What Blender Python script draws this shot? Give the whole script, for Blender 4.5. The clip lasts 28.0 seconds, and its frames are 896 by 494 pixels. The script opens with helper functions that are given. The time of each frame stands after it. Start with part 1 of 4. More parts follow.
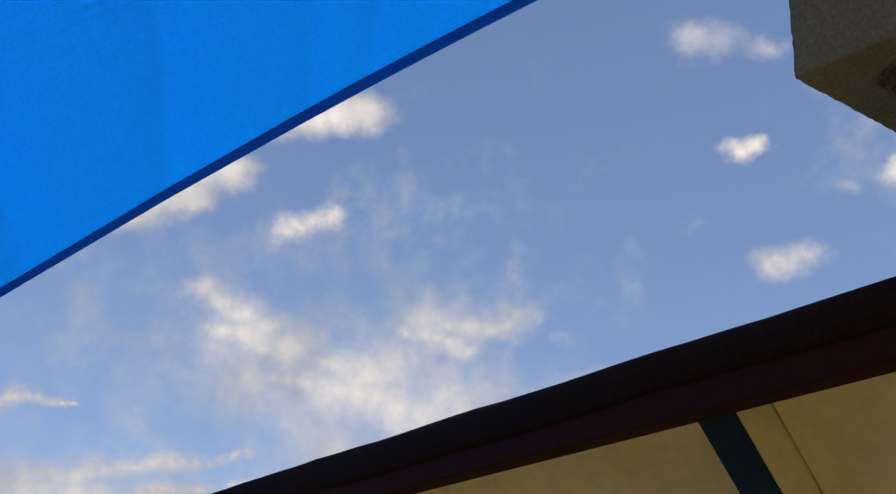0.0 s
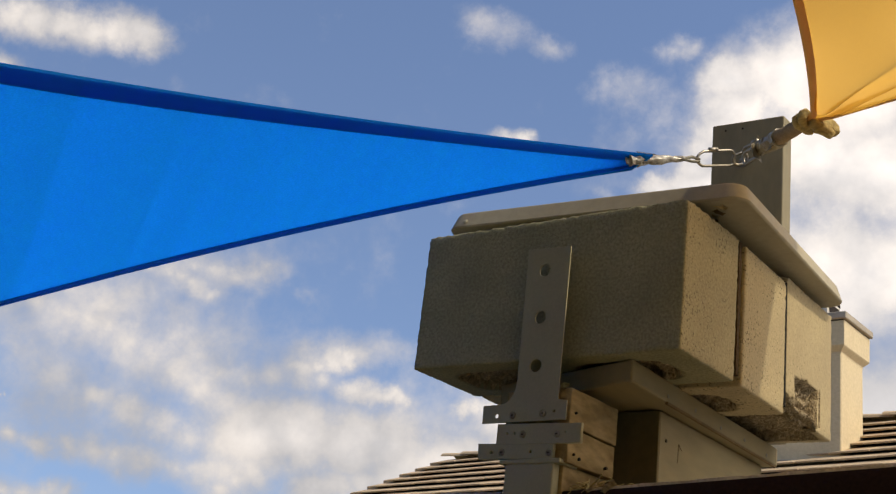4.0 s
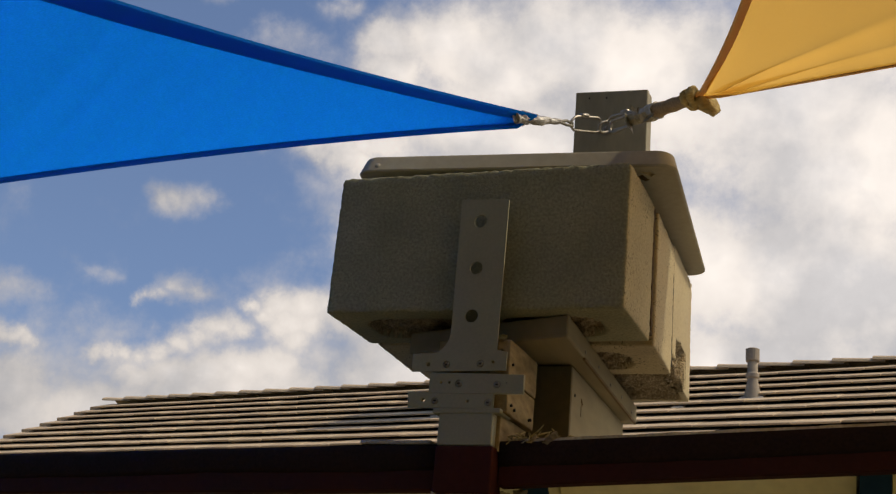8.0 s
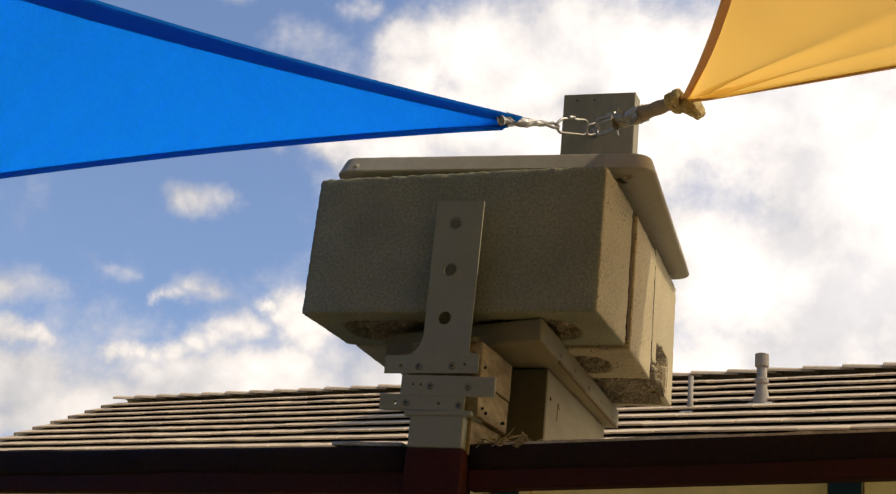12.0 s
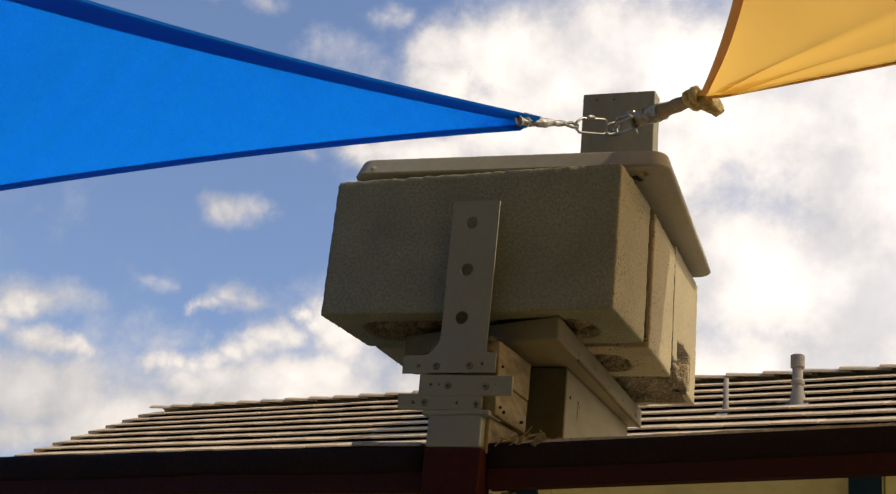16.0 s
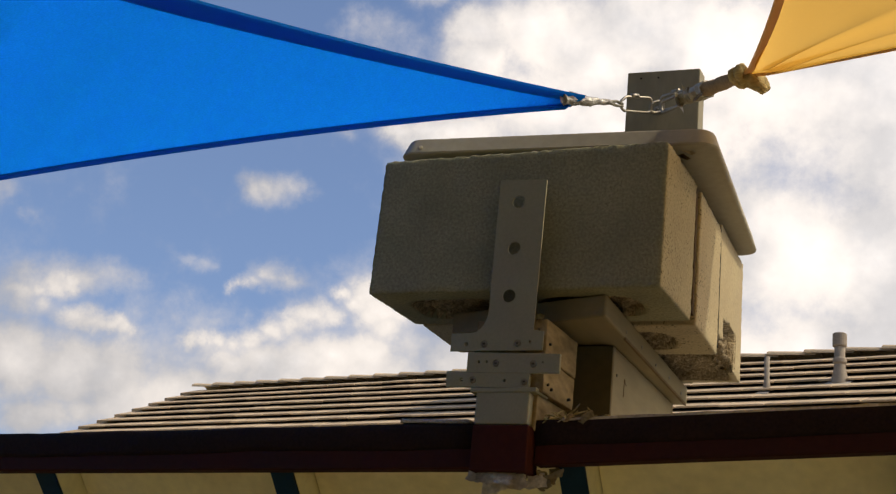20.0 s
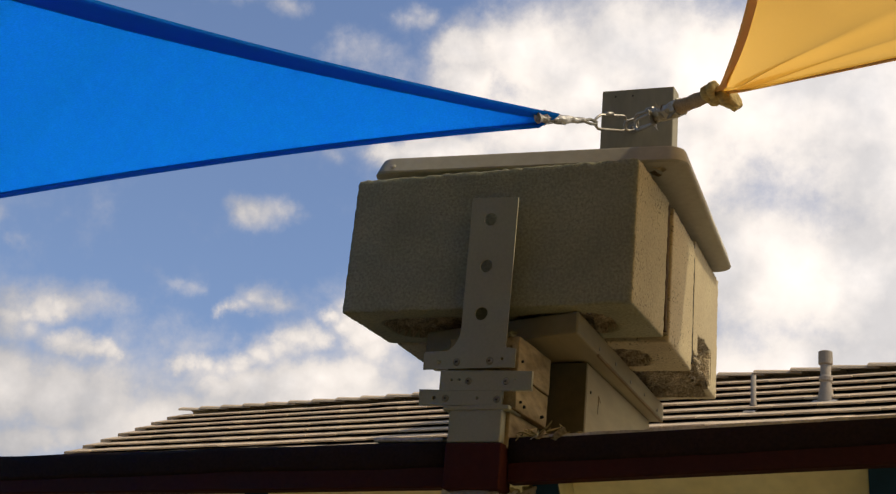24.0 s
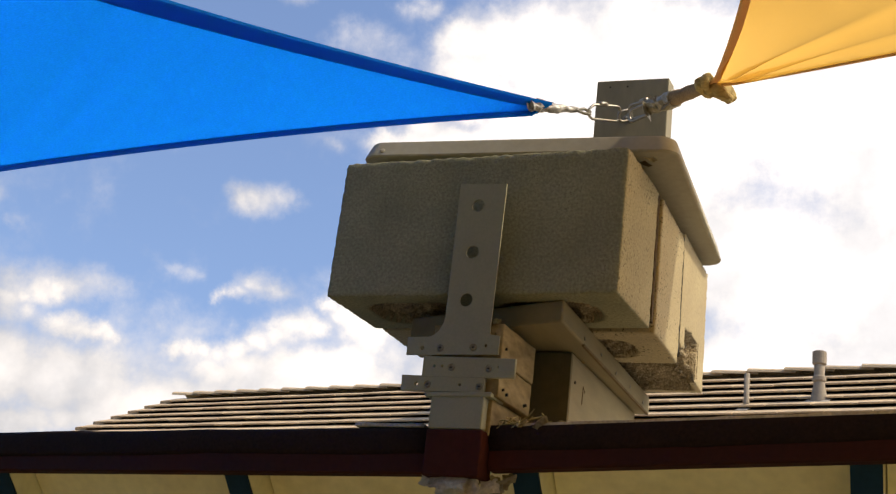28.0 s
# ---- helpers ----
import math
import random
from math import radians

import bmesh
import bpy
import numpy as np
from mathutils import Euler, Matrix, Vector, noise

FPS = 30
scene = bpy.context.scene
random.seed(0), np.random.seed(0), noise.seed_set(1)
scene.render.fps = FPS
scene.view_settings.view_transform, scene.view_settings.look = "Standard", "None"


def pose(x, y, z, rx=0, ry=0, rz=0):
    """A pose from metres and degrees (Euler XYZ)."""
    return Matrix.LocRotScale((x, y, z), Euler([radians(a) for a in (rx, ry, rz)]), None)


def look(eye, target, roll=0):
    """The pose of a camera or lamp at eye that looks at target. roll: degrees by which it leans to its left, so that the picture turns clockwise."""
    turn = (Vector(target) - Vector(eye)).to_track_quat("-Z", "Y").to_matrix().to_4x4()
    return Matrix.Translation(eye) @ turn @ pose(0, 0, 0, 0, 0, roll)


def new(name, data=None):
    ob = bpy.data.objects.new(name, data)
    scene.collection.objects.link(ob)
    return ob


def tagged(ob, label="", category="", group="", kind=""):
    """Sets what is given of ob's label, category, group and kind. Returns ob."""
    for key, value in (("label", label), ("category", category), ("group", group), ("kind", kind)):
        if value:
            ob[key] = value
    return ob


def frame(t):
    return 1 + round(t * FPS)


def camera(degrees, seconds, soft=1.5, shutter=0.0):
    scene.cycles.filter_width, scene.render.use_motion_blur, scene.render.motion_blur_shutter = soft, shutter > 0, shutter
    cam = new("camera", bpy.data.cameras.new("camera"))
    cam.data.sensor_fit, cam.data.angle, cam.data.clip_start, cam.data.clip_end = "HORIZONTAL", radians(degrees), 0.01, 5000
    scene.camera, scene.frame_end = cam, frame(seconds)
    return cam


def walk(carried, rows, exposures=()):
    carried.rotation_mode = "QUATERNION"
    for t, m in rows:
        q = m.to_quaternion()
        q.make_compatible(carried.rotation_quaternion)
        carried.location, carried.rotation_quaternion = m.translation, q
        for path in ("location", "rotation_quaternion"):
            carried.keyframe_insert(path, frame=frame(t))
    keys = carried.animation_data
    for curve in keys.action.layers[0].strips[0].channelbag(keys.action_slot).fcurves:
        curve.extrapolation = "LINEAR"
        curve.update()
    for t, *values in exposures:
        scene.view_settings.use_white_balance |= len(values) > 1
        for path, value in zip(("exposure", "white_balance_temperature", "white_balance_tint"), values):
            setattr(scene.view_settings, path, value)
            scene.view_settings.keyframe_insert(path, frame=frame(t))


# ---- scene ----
cam = camera(38.5, 28.0, soft=1.3)
PATH = [
    (0, (0.499, -0.739, 1.828), (-0.853, 0.352, 2.505), 1.17),
    (0.5, (0.932, -0.86, 1.785), (-0.679, 0.117, 2.457), 3.2),
    (1, (1.002, -0.978, 1.806), (-0.484, 0.166, 2.502), 3.1),
    (1.5, (1.048, -1.086, 1.825), (-0.28, 0.26, 2.48), 3.9),
    (2, (1.168, -1.095, 1.847), (-0.043, 0.342, 2.534), 4),
    (2.5, (1.306, -1.1, 1.86), (0.025, 0.308, 2.474), 5.1),
    (3, (1.345, -1.162, 1.865), (-0.011, 0.177, 2.472), 3.4),
    (3.5, (1.243, -1.279, 1.863), (-0.042, 0.101, 2.528), 4.6),
    (5.5, (0.736, -1.304, 1.843), (-0.159, 0.345, 2.536), 8.3),
    (6, (0.676, -1.399, 1.819), (-0.081, 0.325, 2.493), 5.6),
    (6.5, (0.655, -1.484, 1.821), (-0.04, 0.266, 2.498), 6.1),
    (7, (0.674, -1.516, 1.824), (0.023, 0.248, 2.505), 5.9),
    (7.5, (0.714, -1.493, 1.829), (0.008, 0.247, 2.516), 6.4),
    (8, (0.764, -1.446, 1.828), (0.039, 0.293, 2.501), 5),
    (8.5, (0.778, -1.413, 1.828), (0.037, 0.327, 2.477), 5.5),
    (9, (0.787, -1.408, 1.83), (0.051, 0.333, 2.486), 5.2),
    (9.5, (0.789, -1.405, 1.83), (0.046, 0.329, 2.492), 5.1),
    (10, (0.802, -1.404, 1.835), (0.065, 0.33, 2.507), 4.3),
    (10.5, (0.804, -1.406, 1.834), (0.064, 0.326, 2.507), 4.6),
    (11, (0.805, -1.407, 1.838), (0.064, 0.322, 2.517), 5),
    (11.5, (0.808, -1.416, 1.836), (0.062, 0.313, 2.509), 5.9),
    (13.5, (0.817, -1.424, 1.83), (0.053, 0.299, 2.498), 5),
    (14, (0.819, -1.414, 1.823), (0.039, 0.308, 2.477), 5.2),
    (14.5, (0.817, -1.406, 1.82), (0.02, 0.312, 2.461), 5.2),
    (15, (0.826, -1.407, 1.825), (0.029, 0.304, 2.487), 5),
    (15.5, (0.829, -1.407, 1.825), (0.035, 0.302, 2.494), 5.2),
    (16, (0.833, -1.412, 1.828), (0.035, 0.293, 2.506), 5.5),
    (16.5, (0.839, -1.414, 1.83), (0.033, 0.282, 2.516), 5.3),
    (17, (0.837, -1.413, 1.829), (0.017, 0.284, 2.498), 5.4),
    (17.5, (0.831, -1.417, 1.827), (0, 0.272, 2.502), 5.6),
    (18, (0.834, -1.422, 1.827), (-0.005, 0.261, 2.507), 5.8),
    (18.5, (0.829, -1.423, 1.826), (-0.015, 0.264, 2.492), 6.1),
    (19, (0.829, -1.428, 1.826), (-0.025, 0.255, 2.487), 6.1),
    (19.5, (0.827, -1.429, 1.824), (-0.033, 0.257, 2.472), 6.1),
    (20, (0.827, -1.427, 1.823), (-0.026, 0.264, 2.464), 5.9),
    (20.5, (0.831, -1.422, 1.825), (-0.001, 0.274, 2.481), 5.9),
    (21, (0.831, -1.413, 1.823), (0.007, 0.288, 2.477), 5.8),
    (21.5, (0.833, -1.412, 1.82), (0.015, 0.293, 2.47), 6),
    (23.5, (0.843, -1.413, 1.822), (0.014, 0.281, 2.488), 5.4),
    (24, (0.846, -1.418, 1.82), (0.011, 0.27, 2.495), 5.3),
    (24.5, (0.842, -1.407, 1.817), (-0.001, 0.281, 2.482), 5.5),
    (25, (0.84, -1.4, 1.817), (-0.005, 0.287, 2.482), 5.9),
    (25.5, (0.835, -1.401, 1.818), (-0.014, 0.28, 2.492), 6.2),
    (26, (0.835, -1.394, 1.82), (-0.008, 0.292, 2.488), 6.6),
    (26.5, (0.843, -1.399, 1.824), (0.018, 0.295, 2.495), 6.8),
    (27, (0.852, -1.405, 1.825), (0.034, 0.291, 2.501), 6.9),
    (27.5, (0.853, -1.408, 1.822), (0.024, 0.283, 2.496), 7.1),
    (28, (0.855, -1.399, 1.818), (0.021, 0.294, 2.481), 6.7),
]
STOPS = [(0, 0.0), (1, 0.0), (2, 0.14), (3, 0.16), (3.5, 0.08), (5.5, -0.2), (6, -0.22), (7, -0.34), (8, -0.33), (9, 0.02), (10, 0.04), (11, -0.03), (11.5, 0.02), (13.5, 0.28), (14, 0.28), (15, 0.24), (16, 0.0), (17, -0.12), (18, -0.04), (19, 0.1), (20, -0.06), (21, -0.1), (24, -0.1), (25, 0.0), (26, 0.17), (27, 0.27), (28, 0.37)]
walk(cam, [(t, look(eye, target, roll)) for t, eye, target, roll in PATH], [(t, s, 6750 if t < 1.5 else 6850, 9) for t, s in STOPS])

# ---- world, sun and exposure ----
SUN_DIR = Vector((1.0, 0.15, 1.4)).normalized()


def sky_world():
    world = bpy.data.worlds.new("world")
    scene.world = world
    world.use_nodes = True
    nt = world.node_tree
    nt.nodes.clear()
    N, L = nt.nodes.new, nt.links.new
    out, bg = N("ShaderNodeOutputWorld"), N("ShaderNodeBackground")
    sky = N("ShaderNodeTexSky")
    sky.sky_type, sky.sun_disc = "NISHITA", False
    sky.sun_elevation = math.asin(SUN_DIR.z)
    sky.sun_rotation = math.atan2(SUN_DIR.x, SUN_DIR.y)
    sky.air_density, sky.dust_density, sky.ozone_density = 1.0, 0.6, 2.0
    bg.inputs["Strength"].default_value = 0.12
    tc = N("ShaderNodeTexCoord")
    # clean dry air: the low sky is hardly paler than the sky above it
    lift = N("ShaderNodeVectorMath")
    lift.operation = "MULTIPLY_ADD"
    lift.inputs[1].default_value, lift.inputs[2].default_value = (1, 1, 0.78), (0, 0, 0.13)
    L(tc.outputs["Generated"], lift.inputs[0])
    L(lift.outputs[0], sky.inputs["Vector"])
    # ragged outlines: the direction is shifted by noise before it is compared with the cloud centres
    rag = N("ShaderNodeTexNoise")
    rag.inputs["Scale"].default_value, rag.inputs["Detail"].default_value = 30.0, 9.0
    rag.inputs["Roughness"].default_value = 0.62
    L(tc.outputs["Generated"], rag.inputs["Vector"])
    off = N("ShaderNodeVectorMath")
    off.operation = "MULTIPLY_ADD"
    off.inputs[1].default_value = (0.034, 0.034, 0.026)
    L(rag.outputs["Color"], off.inputs[0])
    cen = N("ShaderNodeVectorMath")
    cen.operation = "SUBTRACT"
    L(tc.outputs["Generated"], cen.inputs[0])
    cen.inputs[1].default_value = (0.017, 0.017, 0.013)
    L(cen.outputs[0], off.inputs[2])
    # clouds are wider than they are high
    flat = N("ShaderNodeVectorMath")
    flat.operation = "MULTIPLY"
    flat.inputs[1].default_value = (1, 1, 1.45)
    L(off.outputs[0], flat.inputs[0])
    field = None
    for x, y, z, r, body in CLOUDS:
        d = N("ShaderNodeVectorMath")
        d.operation = "DISTANCE"
        L(flat.outputs[0], d.inputs[0])
        d.inputs[1].default_value = (x, y, z * 1.45)
        m = N("ShaderNodeMath")
        m.operation = "MULTIPLY_ADD"
        m.inputs[1].default_value, m.inputs[2].default_value = -0.72 * body / r, body
        L(d.outputs["Value"], m.inputs[0])
        if field is None:
            field = m.outputs[0]
        else:
            mx = N("ShaderNodeMath")
            mx.operation = "SMOOTH_MAX"
            mx.inputs[2].default_value = 0.35
            L(field, mx.inputs[0])
            L(m.outputs[0], mx.inputs[1])
            field = mx.outputs[0]
    # scattered cloud over the rest of the sky
    far = N("ShaderNodeTexNoise")
    far.inputs["Scale"].default_value, far.inputs["Detail"].default_value = 3.2, 8.0
    L(tc.outputs["Generated"], far.inputs["Vector"])
    fr = N("ShaderNodeMapRange")
    fr.inputs["From Min"].default_value, fr.inputs["From Max"].default_value = 0.60, 0.85
    fr.inputs["To Min"].default_value, fr.inputs["To Max"].default_value = -0.5, 0.4
    L(far.outputs["Fac"], fr.inputs["Value"])
    mx = N("ShaderNodeMath")
    mx.operation = "MAXIMUM"
    L(field, mx.inputs[0])
    L(fr.outputs["Result"], mx.inputs[1])
    dens = N("ShaderNodeMapRange")
    dens.interpolation_type = "SMOOTHSTEP"
    dens.inputs["From Min"].default_value, dens.inputs["From Max"].default_value = 0.0, 1.12
    dens.inputs["To Max"].default_value = 0.93
    wisp = N("ShaderNodeTexNoise")
    wisp.inputs["Scale"].default_value, wisp.inputs["Detail"].default_value = 26.0, 10.0
    wisp.inputs["Roughness"].default_value, wisp.inputs["Distortion"].default_value = 0.62, 0.1
    L(tc.outputs["Generated"], wisp.inputs["Vector"])
    add = N("ShaderNodeMath")
    add.operation = "MULTIPLY_ADD"
    add.inputs[1].default_value = 1.2
    L(wisp.outputs["Fac"], add.inputs[0])
    sub = N("ShaderNodeMath")
    sub.operation = "SUBTRACT"
    sub.inputs[1].default_value = 0.60
    L(mx.outputs[0], sub.inputs[0])
    L(sub.outputs[0], add.inputs[2])
    L(add.outputs[0], dens.inputs["Value"])
    # folds inside the clouds: grey hollows and bright tops
    fold = N("ShaderNodeTexNoise")
    fold.inputs["Scale"].default_value, fold.inputs["Detail"].default_value = 14.0, 8.0
    fold.inputs["Roughness"].default_value = 0.5
    L(tc.outputs["Generated"], fold.inputs["Vector"])
    ramp = N("ShaderNodeValToRGB")
    ramp.color_ramp.elements[0].position, ramp.color_ramp.elements[0].color = 0.38, (5.15, 5.0, 5.1, 1)
    ramp.color_ramp.elements[1].position, ramp.color_ramp.elements[1].color = 0.62, (7.8, 7.25, 6.9, 1)
    L(fold.outputs["Fac"], ramp.inputs["Fac"])
    # clouds brighten towards the sun
    dot = N("ShaderNodeVectorMath")
    dot.operation = "DOT_PRODUCT"
    L(tc.outputs["Generated"], dot.inputs[0])
    dot.inputs[1].default_value = SUN_DIR
    near = N("ShaderNodeMapRange")
    near.inputs["From Min"].default_value, near.inputs["From Max"].default_value = -0.3, 0.6
    near.inputs["To Min"].default_value, near.inputs["To Max"].default_value = 0.78, 1.30
    L(dot.outputs["Value"], near.inputs["Value"])
    lit = N("ShaderNodeVectorMath")
    lit.operation = "SCALE"
    L(ramp.outputs["Color"], lit.inputs[0])
    # bright cloud round the sun, out of view, added to light the block ends
    glow = N("ShaderNodeMapRange")
    glow.interpolation_type = "SMOOTHSTEP"
    glow.inputs["From Min"].default_value, glow.inputs["From Max"].default_value = 0.55, 0.95
    glow.inputs["To Min"].default_value, glow.inputs["To Max"].default_value = 1.0, 2.6
    L(dot.outputs["Value"], glow.inputs["Value"])
    both = N("ShaderNodeMath")
    both.operation = "MULTIPLY"
    L(near.outputs["Result"], both.inputs[0])
    L(glow.outputs["Result"], both.inputs[1])
    # thick cloud throws back more of the sun than a thin veil
    thick = N("ShaderNodeMapRange")
    thick.inputs["From Min"].default_value, thick.inputs["From Max"].default_value = 0.6, 3.0
    thick.inputs["To Min"].default_value, thick.inputs["To Max"].default_value = 0.97, 1.75
    L(add.outputs[0], thick.inputs["Value"])
    bright = N("ShaderNodeMath")
    bright.operation = "MULTIPLY"
    L(both.outputs[0], bright.inputs[0])
    L(thick.outputs["Result"], bright.inputs[1])
    L(bright.outputs[0], lit.inputs["Scale"])
    # a little haze lifts the blue
    tint = N("ShaderNodeVectorMath")
    tint.operation = "MULTIPLY"
    tint.inputs[1].default_value = SKY_TINT
    L(sky.outputs["Color"], tint.inputs[0])
    mix = N("ShaderNodeMix")
    mix.data_type = "RGBA"
    L(dens.outputs["Result"], mix.inputs["Factor"])
    L(tint.outputs[0], mix.inputs["A"])
    L(lit.outputs[0], mix.inputs["B"])
    L(mix.outputs["Result"], bg.inputs["Color"])
    L(bg.outputs[0], out.inputs["Surface"])


SKY_TINT = (1.22, 1.19, 1.29)
# clouds as bars of puffs: azimuth and elevation of both ends in degrees, and the radius of the puffs there
BROKEN_CLOUD = [
    (-52.9, 17.5, -50.2, 16.7, 0.7, 1.0), (-59.1, 15.2, -54.5, 14.7, 0.8, 1.5), (-54.5, 14.7, -50.9, 13.0, 1.5, 2.0),
    (-50.9, 13.0, -47.2, 11.5, 1.8, 2.2), (-54.1, 11.5, -48.6, 10.1, 1.3, 2.2), (-57.1, 9.3, -47.0, 9.1, 0.8, 1.9),
    (-48.2, 8.4, -46.0, 9.8, 1.0, 1.1), (-58.9, 21.8, -56.9, 22.4, 0.9, 0.8), (-61.5, 17.2, -58.5, 16.4, 1.0, 1.3),
]
STREAKS = [
    (-71.6, 12.9, -70.2, 13.5, 0.8, 0.7), (-70.2, 13.5, -67.7, 13.5, 0.7, 0.3), (-64.4, 9.9, -61.9, 10.2, 0.7, 0.5),
    (-61.4, 10.4, -57.8, 11.0, 0.4, 0.2), (-62.5, 9.8, -71.7, 9.6, 1.0, 1.7), (-58.5, 6.8, -54.7, 7.3, 0.8, 0.9),
]
SOFT_MASS = [
    (-62.6, 18.8, -59.3, 17.6, 1.1, 1.5), (-59.8, 17.1, -54.9, 15.4, 1.8, 2.0), (-54.8, 14.7, -50.8, 12.9, 2.0, 2.3),
    (-51.0, 17.7, -48.1, 17.8, 1.1, 1.3), (-45.1, 14.6, -41.8, 15.4, 1.3, 1.3), (-49.0, 13.2, -44.4, 13.8, 1.5, 1.3),
    (-71.2, 9.7, -67.1, 10.6, 1.5, 1.0), (-66.6, 10.7, -59.7, 11.7, 1.0, 0.4),
]
HIGH_CLOUD = [
    (-66.9, 24.3, -61.7, 24.1, 2.8, 1.4), (-61.3, 26.5, -55.4, 27.1, 1.4, 1.3), (-66.5, 22.0, -63.6, 23.0, 1.5, 1.3),
    (-37.2, 25.1, -36.5, 25.3, 0.8, 0.7), (-26.4, 26.8, -28.6, 23.8, 1.5, 1.0), (-29.1, 23.4, -25.6, 22.4, 1.0, 2.0),
    (-26.9, 20.3, -25.3, 18.5, 1.1, 2.0), (-29.6, 15.5, -25.2, 16.1, 1.1, 2.0),
]
FAIR_PUFFS = [(-36.2, 20.1, -34.4, 20.4, 0.8, 1.0), (-34.9, 16.4, -34.0, 16.6, 0.9, 0.9), (-36.7, 15.8, -35.5, 16.0, 0.4, 0.6)]
FAIR_BANK = [
    (-45.4, 14.1, -43.4, 14.9, 1.0, 0.8), (-43.1, 13.5, -40.7, 13.1, 1.0, 0.7),
    (-44.8, 11.2, -41.0, 11.8, 2.0, 2.0), (-38.0, 13.1, -35.3, 13.5, 0.7, 0.9), (-35.3, 13.8, -31.9, 15.1, 1.0, 1.1),
    (-31.5, 16.1, -29.2, 14.9, 0.7, 1.3), (-37.5, 11.4, -28.7, 13.0, 1.5, 1.8), (-44.3, 8.9, -37.4, 10.9, 1.5, 1.5),
]
FAINT = [
    (-46.1, 17.2, -45.8, 17.4, 0.6, 0.6),     (-38.8, 16.6, -37.6, 16.4, 0.6, 0.5), (-42.0, 15.6, -41.5, 15.6, 0.6, 0.6), (-32.3, 23.3, -31.9, 23.2, 0.5, 0.5),
    (-29.8, 29.4, -28.4, 29.7, 0.6, 0.5), (-32.4, 27.8, -31.0, 28.2, 1.0, 1.0), (-39.0, 30.1, -37.5, 29.9, 1.1, 1.0), (-35.6, 29.5, -35.3, 29.4, 0.7, 0.7),
]
BRIGHT_BANK = [
    (-26.3, 28.3, -26.0, 26.0, 1.6, 1.8), (-29.6, 23.7, -26.3, 24.2, 1.0, 1.5),
    (-23.5, 28.8, -20.4, 27.3, 2.8, 3.6), (-17.7, 28.9, -10.6, 26.8, 4.8, 6.1), (-6.6, 26.7, -4.1, 23.0, 6.6, 6.6),
    (-10.5, 19.3, -4.2, 18.6, 5.1, 6.6), (-10.4, 15.1, -4.3, 14.7, 3.6, 3.8),
]
BANK_EDGE = [
    (-29.0, 23.7, -26.6, 22.8, 1.0, 1.3), (-26.9, 20.4, -26.2, 18.7, 1.1, 1.3), (-30.1, 16.1, -25.9, 16.6, 1.2, 1.5),
]
LOW_HEAPS = [(-66.5, 6.8, -62.1, 8.0, 1.6, 1.2), (-65.7, 5.5, -61.8, 6.3, 1.9, 1.5), (-61.0, 5.8, -60.0, 6.3, 0.8, 0.5)]
HAZE = [(-72, 14, -54, 18, 8, 8)]
BANK_FILL = [(-47, 11, -41, 11.2, 2.8, 2.5), (-40, 10.3, -29, 12, 2.4, 2.8), (-36, 12.5, -30, 13.6, 1.6, 1.8)]
BANK_BODY = [(-23.5, 20, -14, 20, 4, 5), (-24, 14, -12, 14, 4, 5), (-22, 25, -16, 24, 3.5, 4.5)]
# never in view; cloud added to brighten faces turned towards the sun
UNSEEN_BANK = [(5, 22, 60, 30, 9, 18), (55, 25, 115, 28, 16, 18), (25, 40, 70, 42, 14, 16)]
VEIL = [(-60, 15, -50, 14, 4, 4.5), (-43, 11.5, -28, 12.5, 3.5, 4), (-72, 9, -60, 9, 3, 3), (-25, 24, -8, 24, 6, 9), (-28, 14, -18, 15, 5, 6), (-52, 18, -56, 12, 3, 4)]


def puffs(bars, body):
    """Every bar as a row of round puffs: direction and radius."""
    made = []
    for a0, e0, a1, e1, r0, r1 in bars:
        n = max(1, math.ceil(math.hypot((a1 - a0) * math.cos(radians(e0)), e1 - e0) / (0.9 * (r0 + r1) / 2)))
        for k in range(n + 1):
            a, e, r = (radians(p + (q - p) * k / n) for p, q in ((a0, a1), (e0, e1), (r0, r1)))
            made.append((math.sin(a) * math.cos(e), math.cos(a) * math.cos(e), math.sin(e), r, body))
    return made


CLOUDS = puffs(BROKEN_CLOUD, 0.98) + puffs(SOFT_MASS, 0.92) + puffs(FAIR_PUFFS, 0.88) + puffs(STREAKS, 1.05) + puffs(HIGH_CLOUD + BANK_EDGE, 1.4) + puffs(FAIR_BANK, 1.3) + puffs(FAINT, 0.52) + puffs(BRIGHT_BANK + BANK_BODY, 1.6) + puffs(UNSEEN_BANK, 1.9) + puffs(LOW_HEAPS, 3.2) + puffs(VEIL, 0.78) + puffs(BANK_FILL, 1.6) + puffs(HAZE, 0.24)
sky_world()
sun = new("sun", bpy.data.lights.new("sun", "SUN"))
sun.data.energy, sun.data.angle, sun.data.color = 3.0, radians(1.6), (1.0, 0.88, 0.68)
sun.matrix_world = look(SUN_DIR * 30, (0, 0, 2))


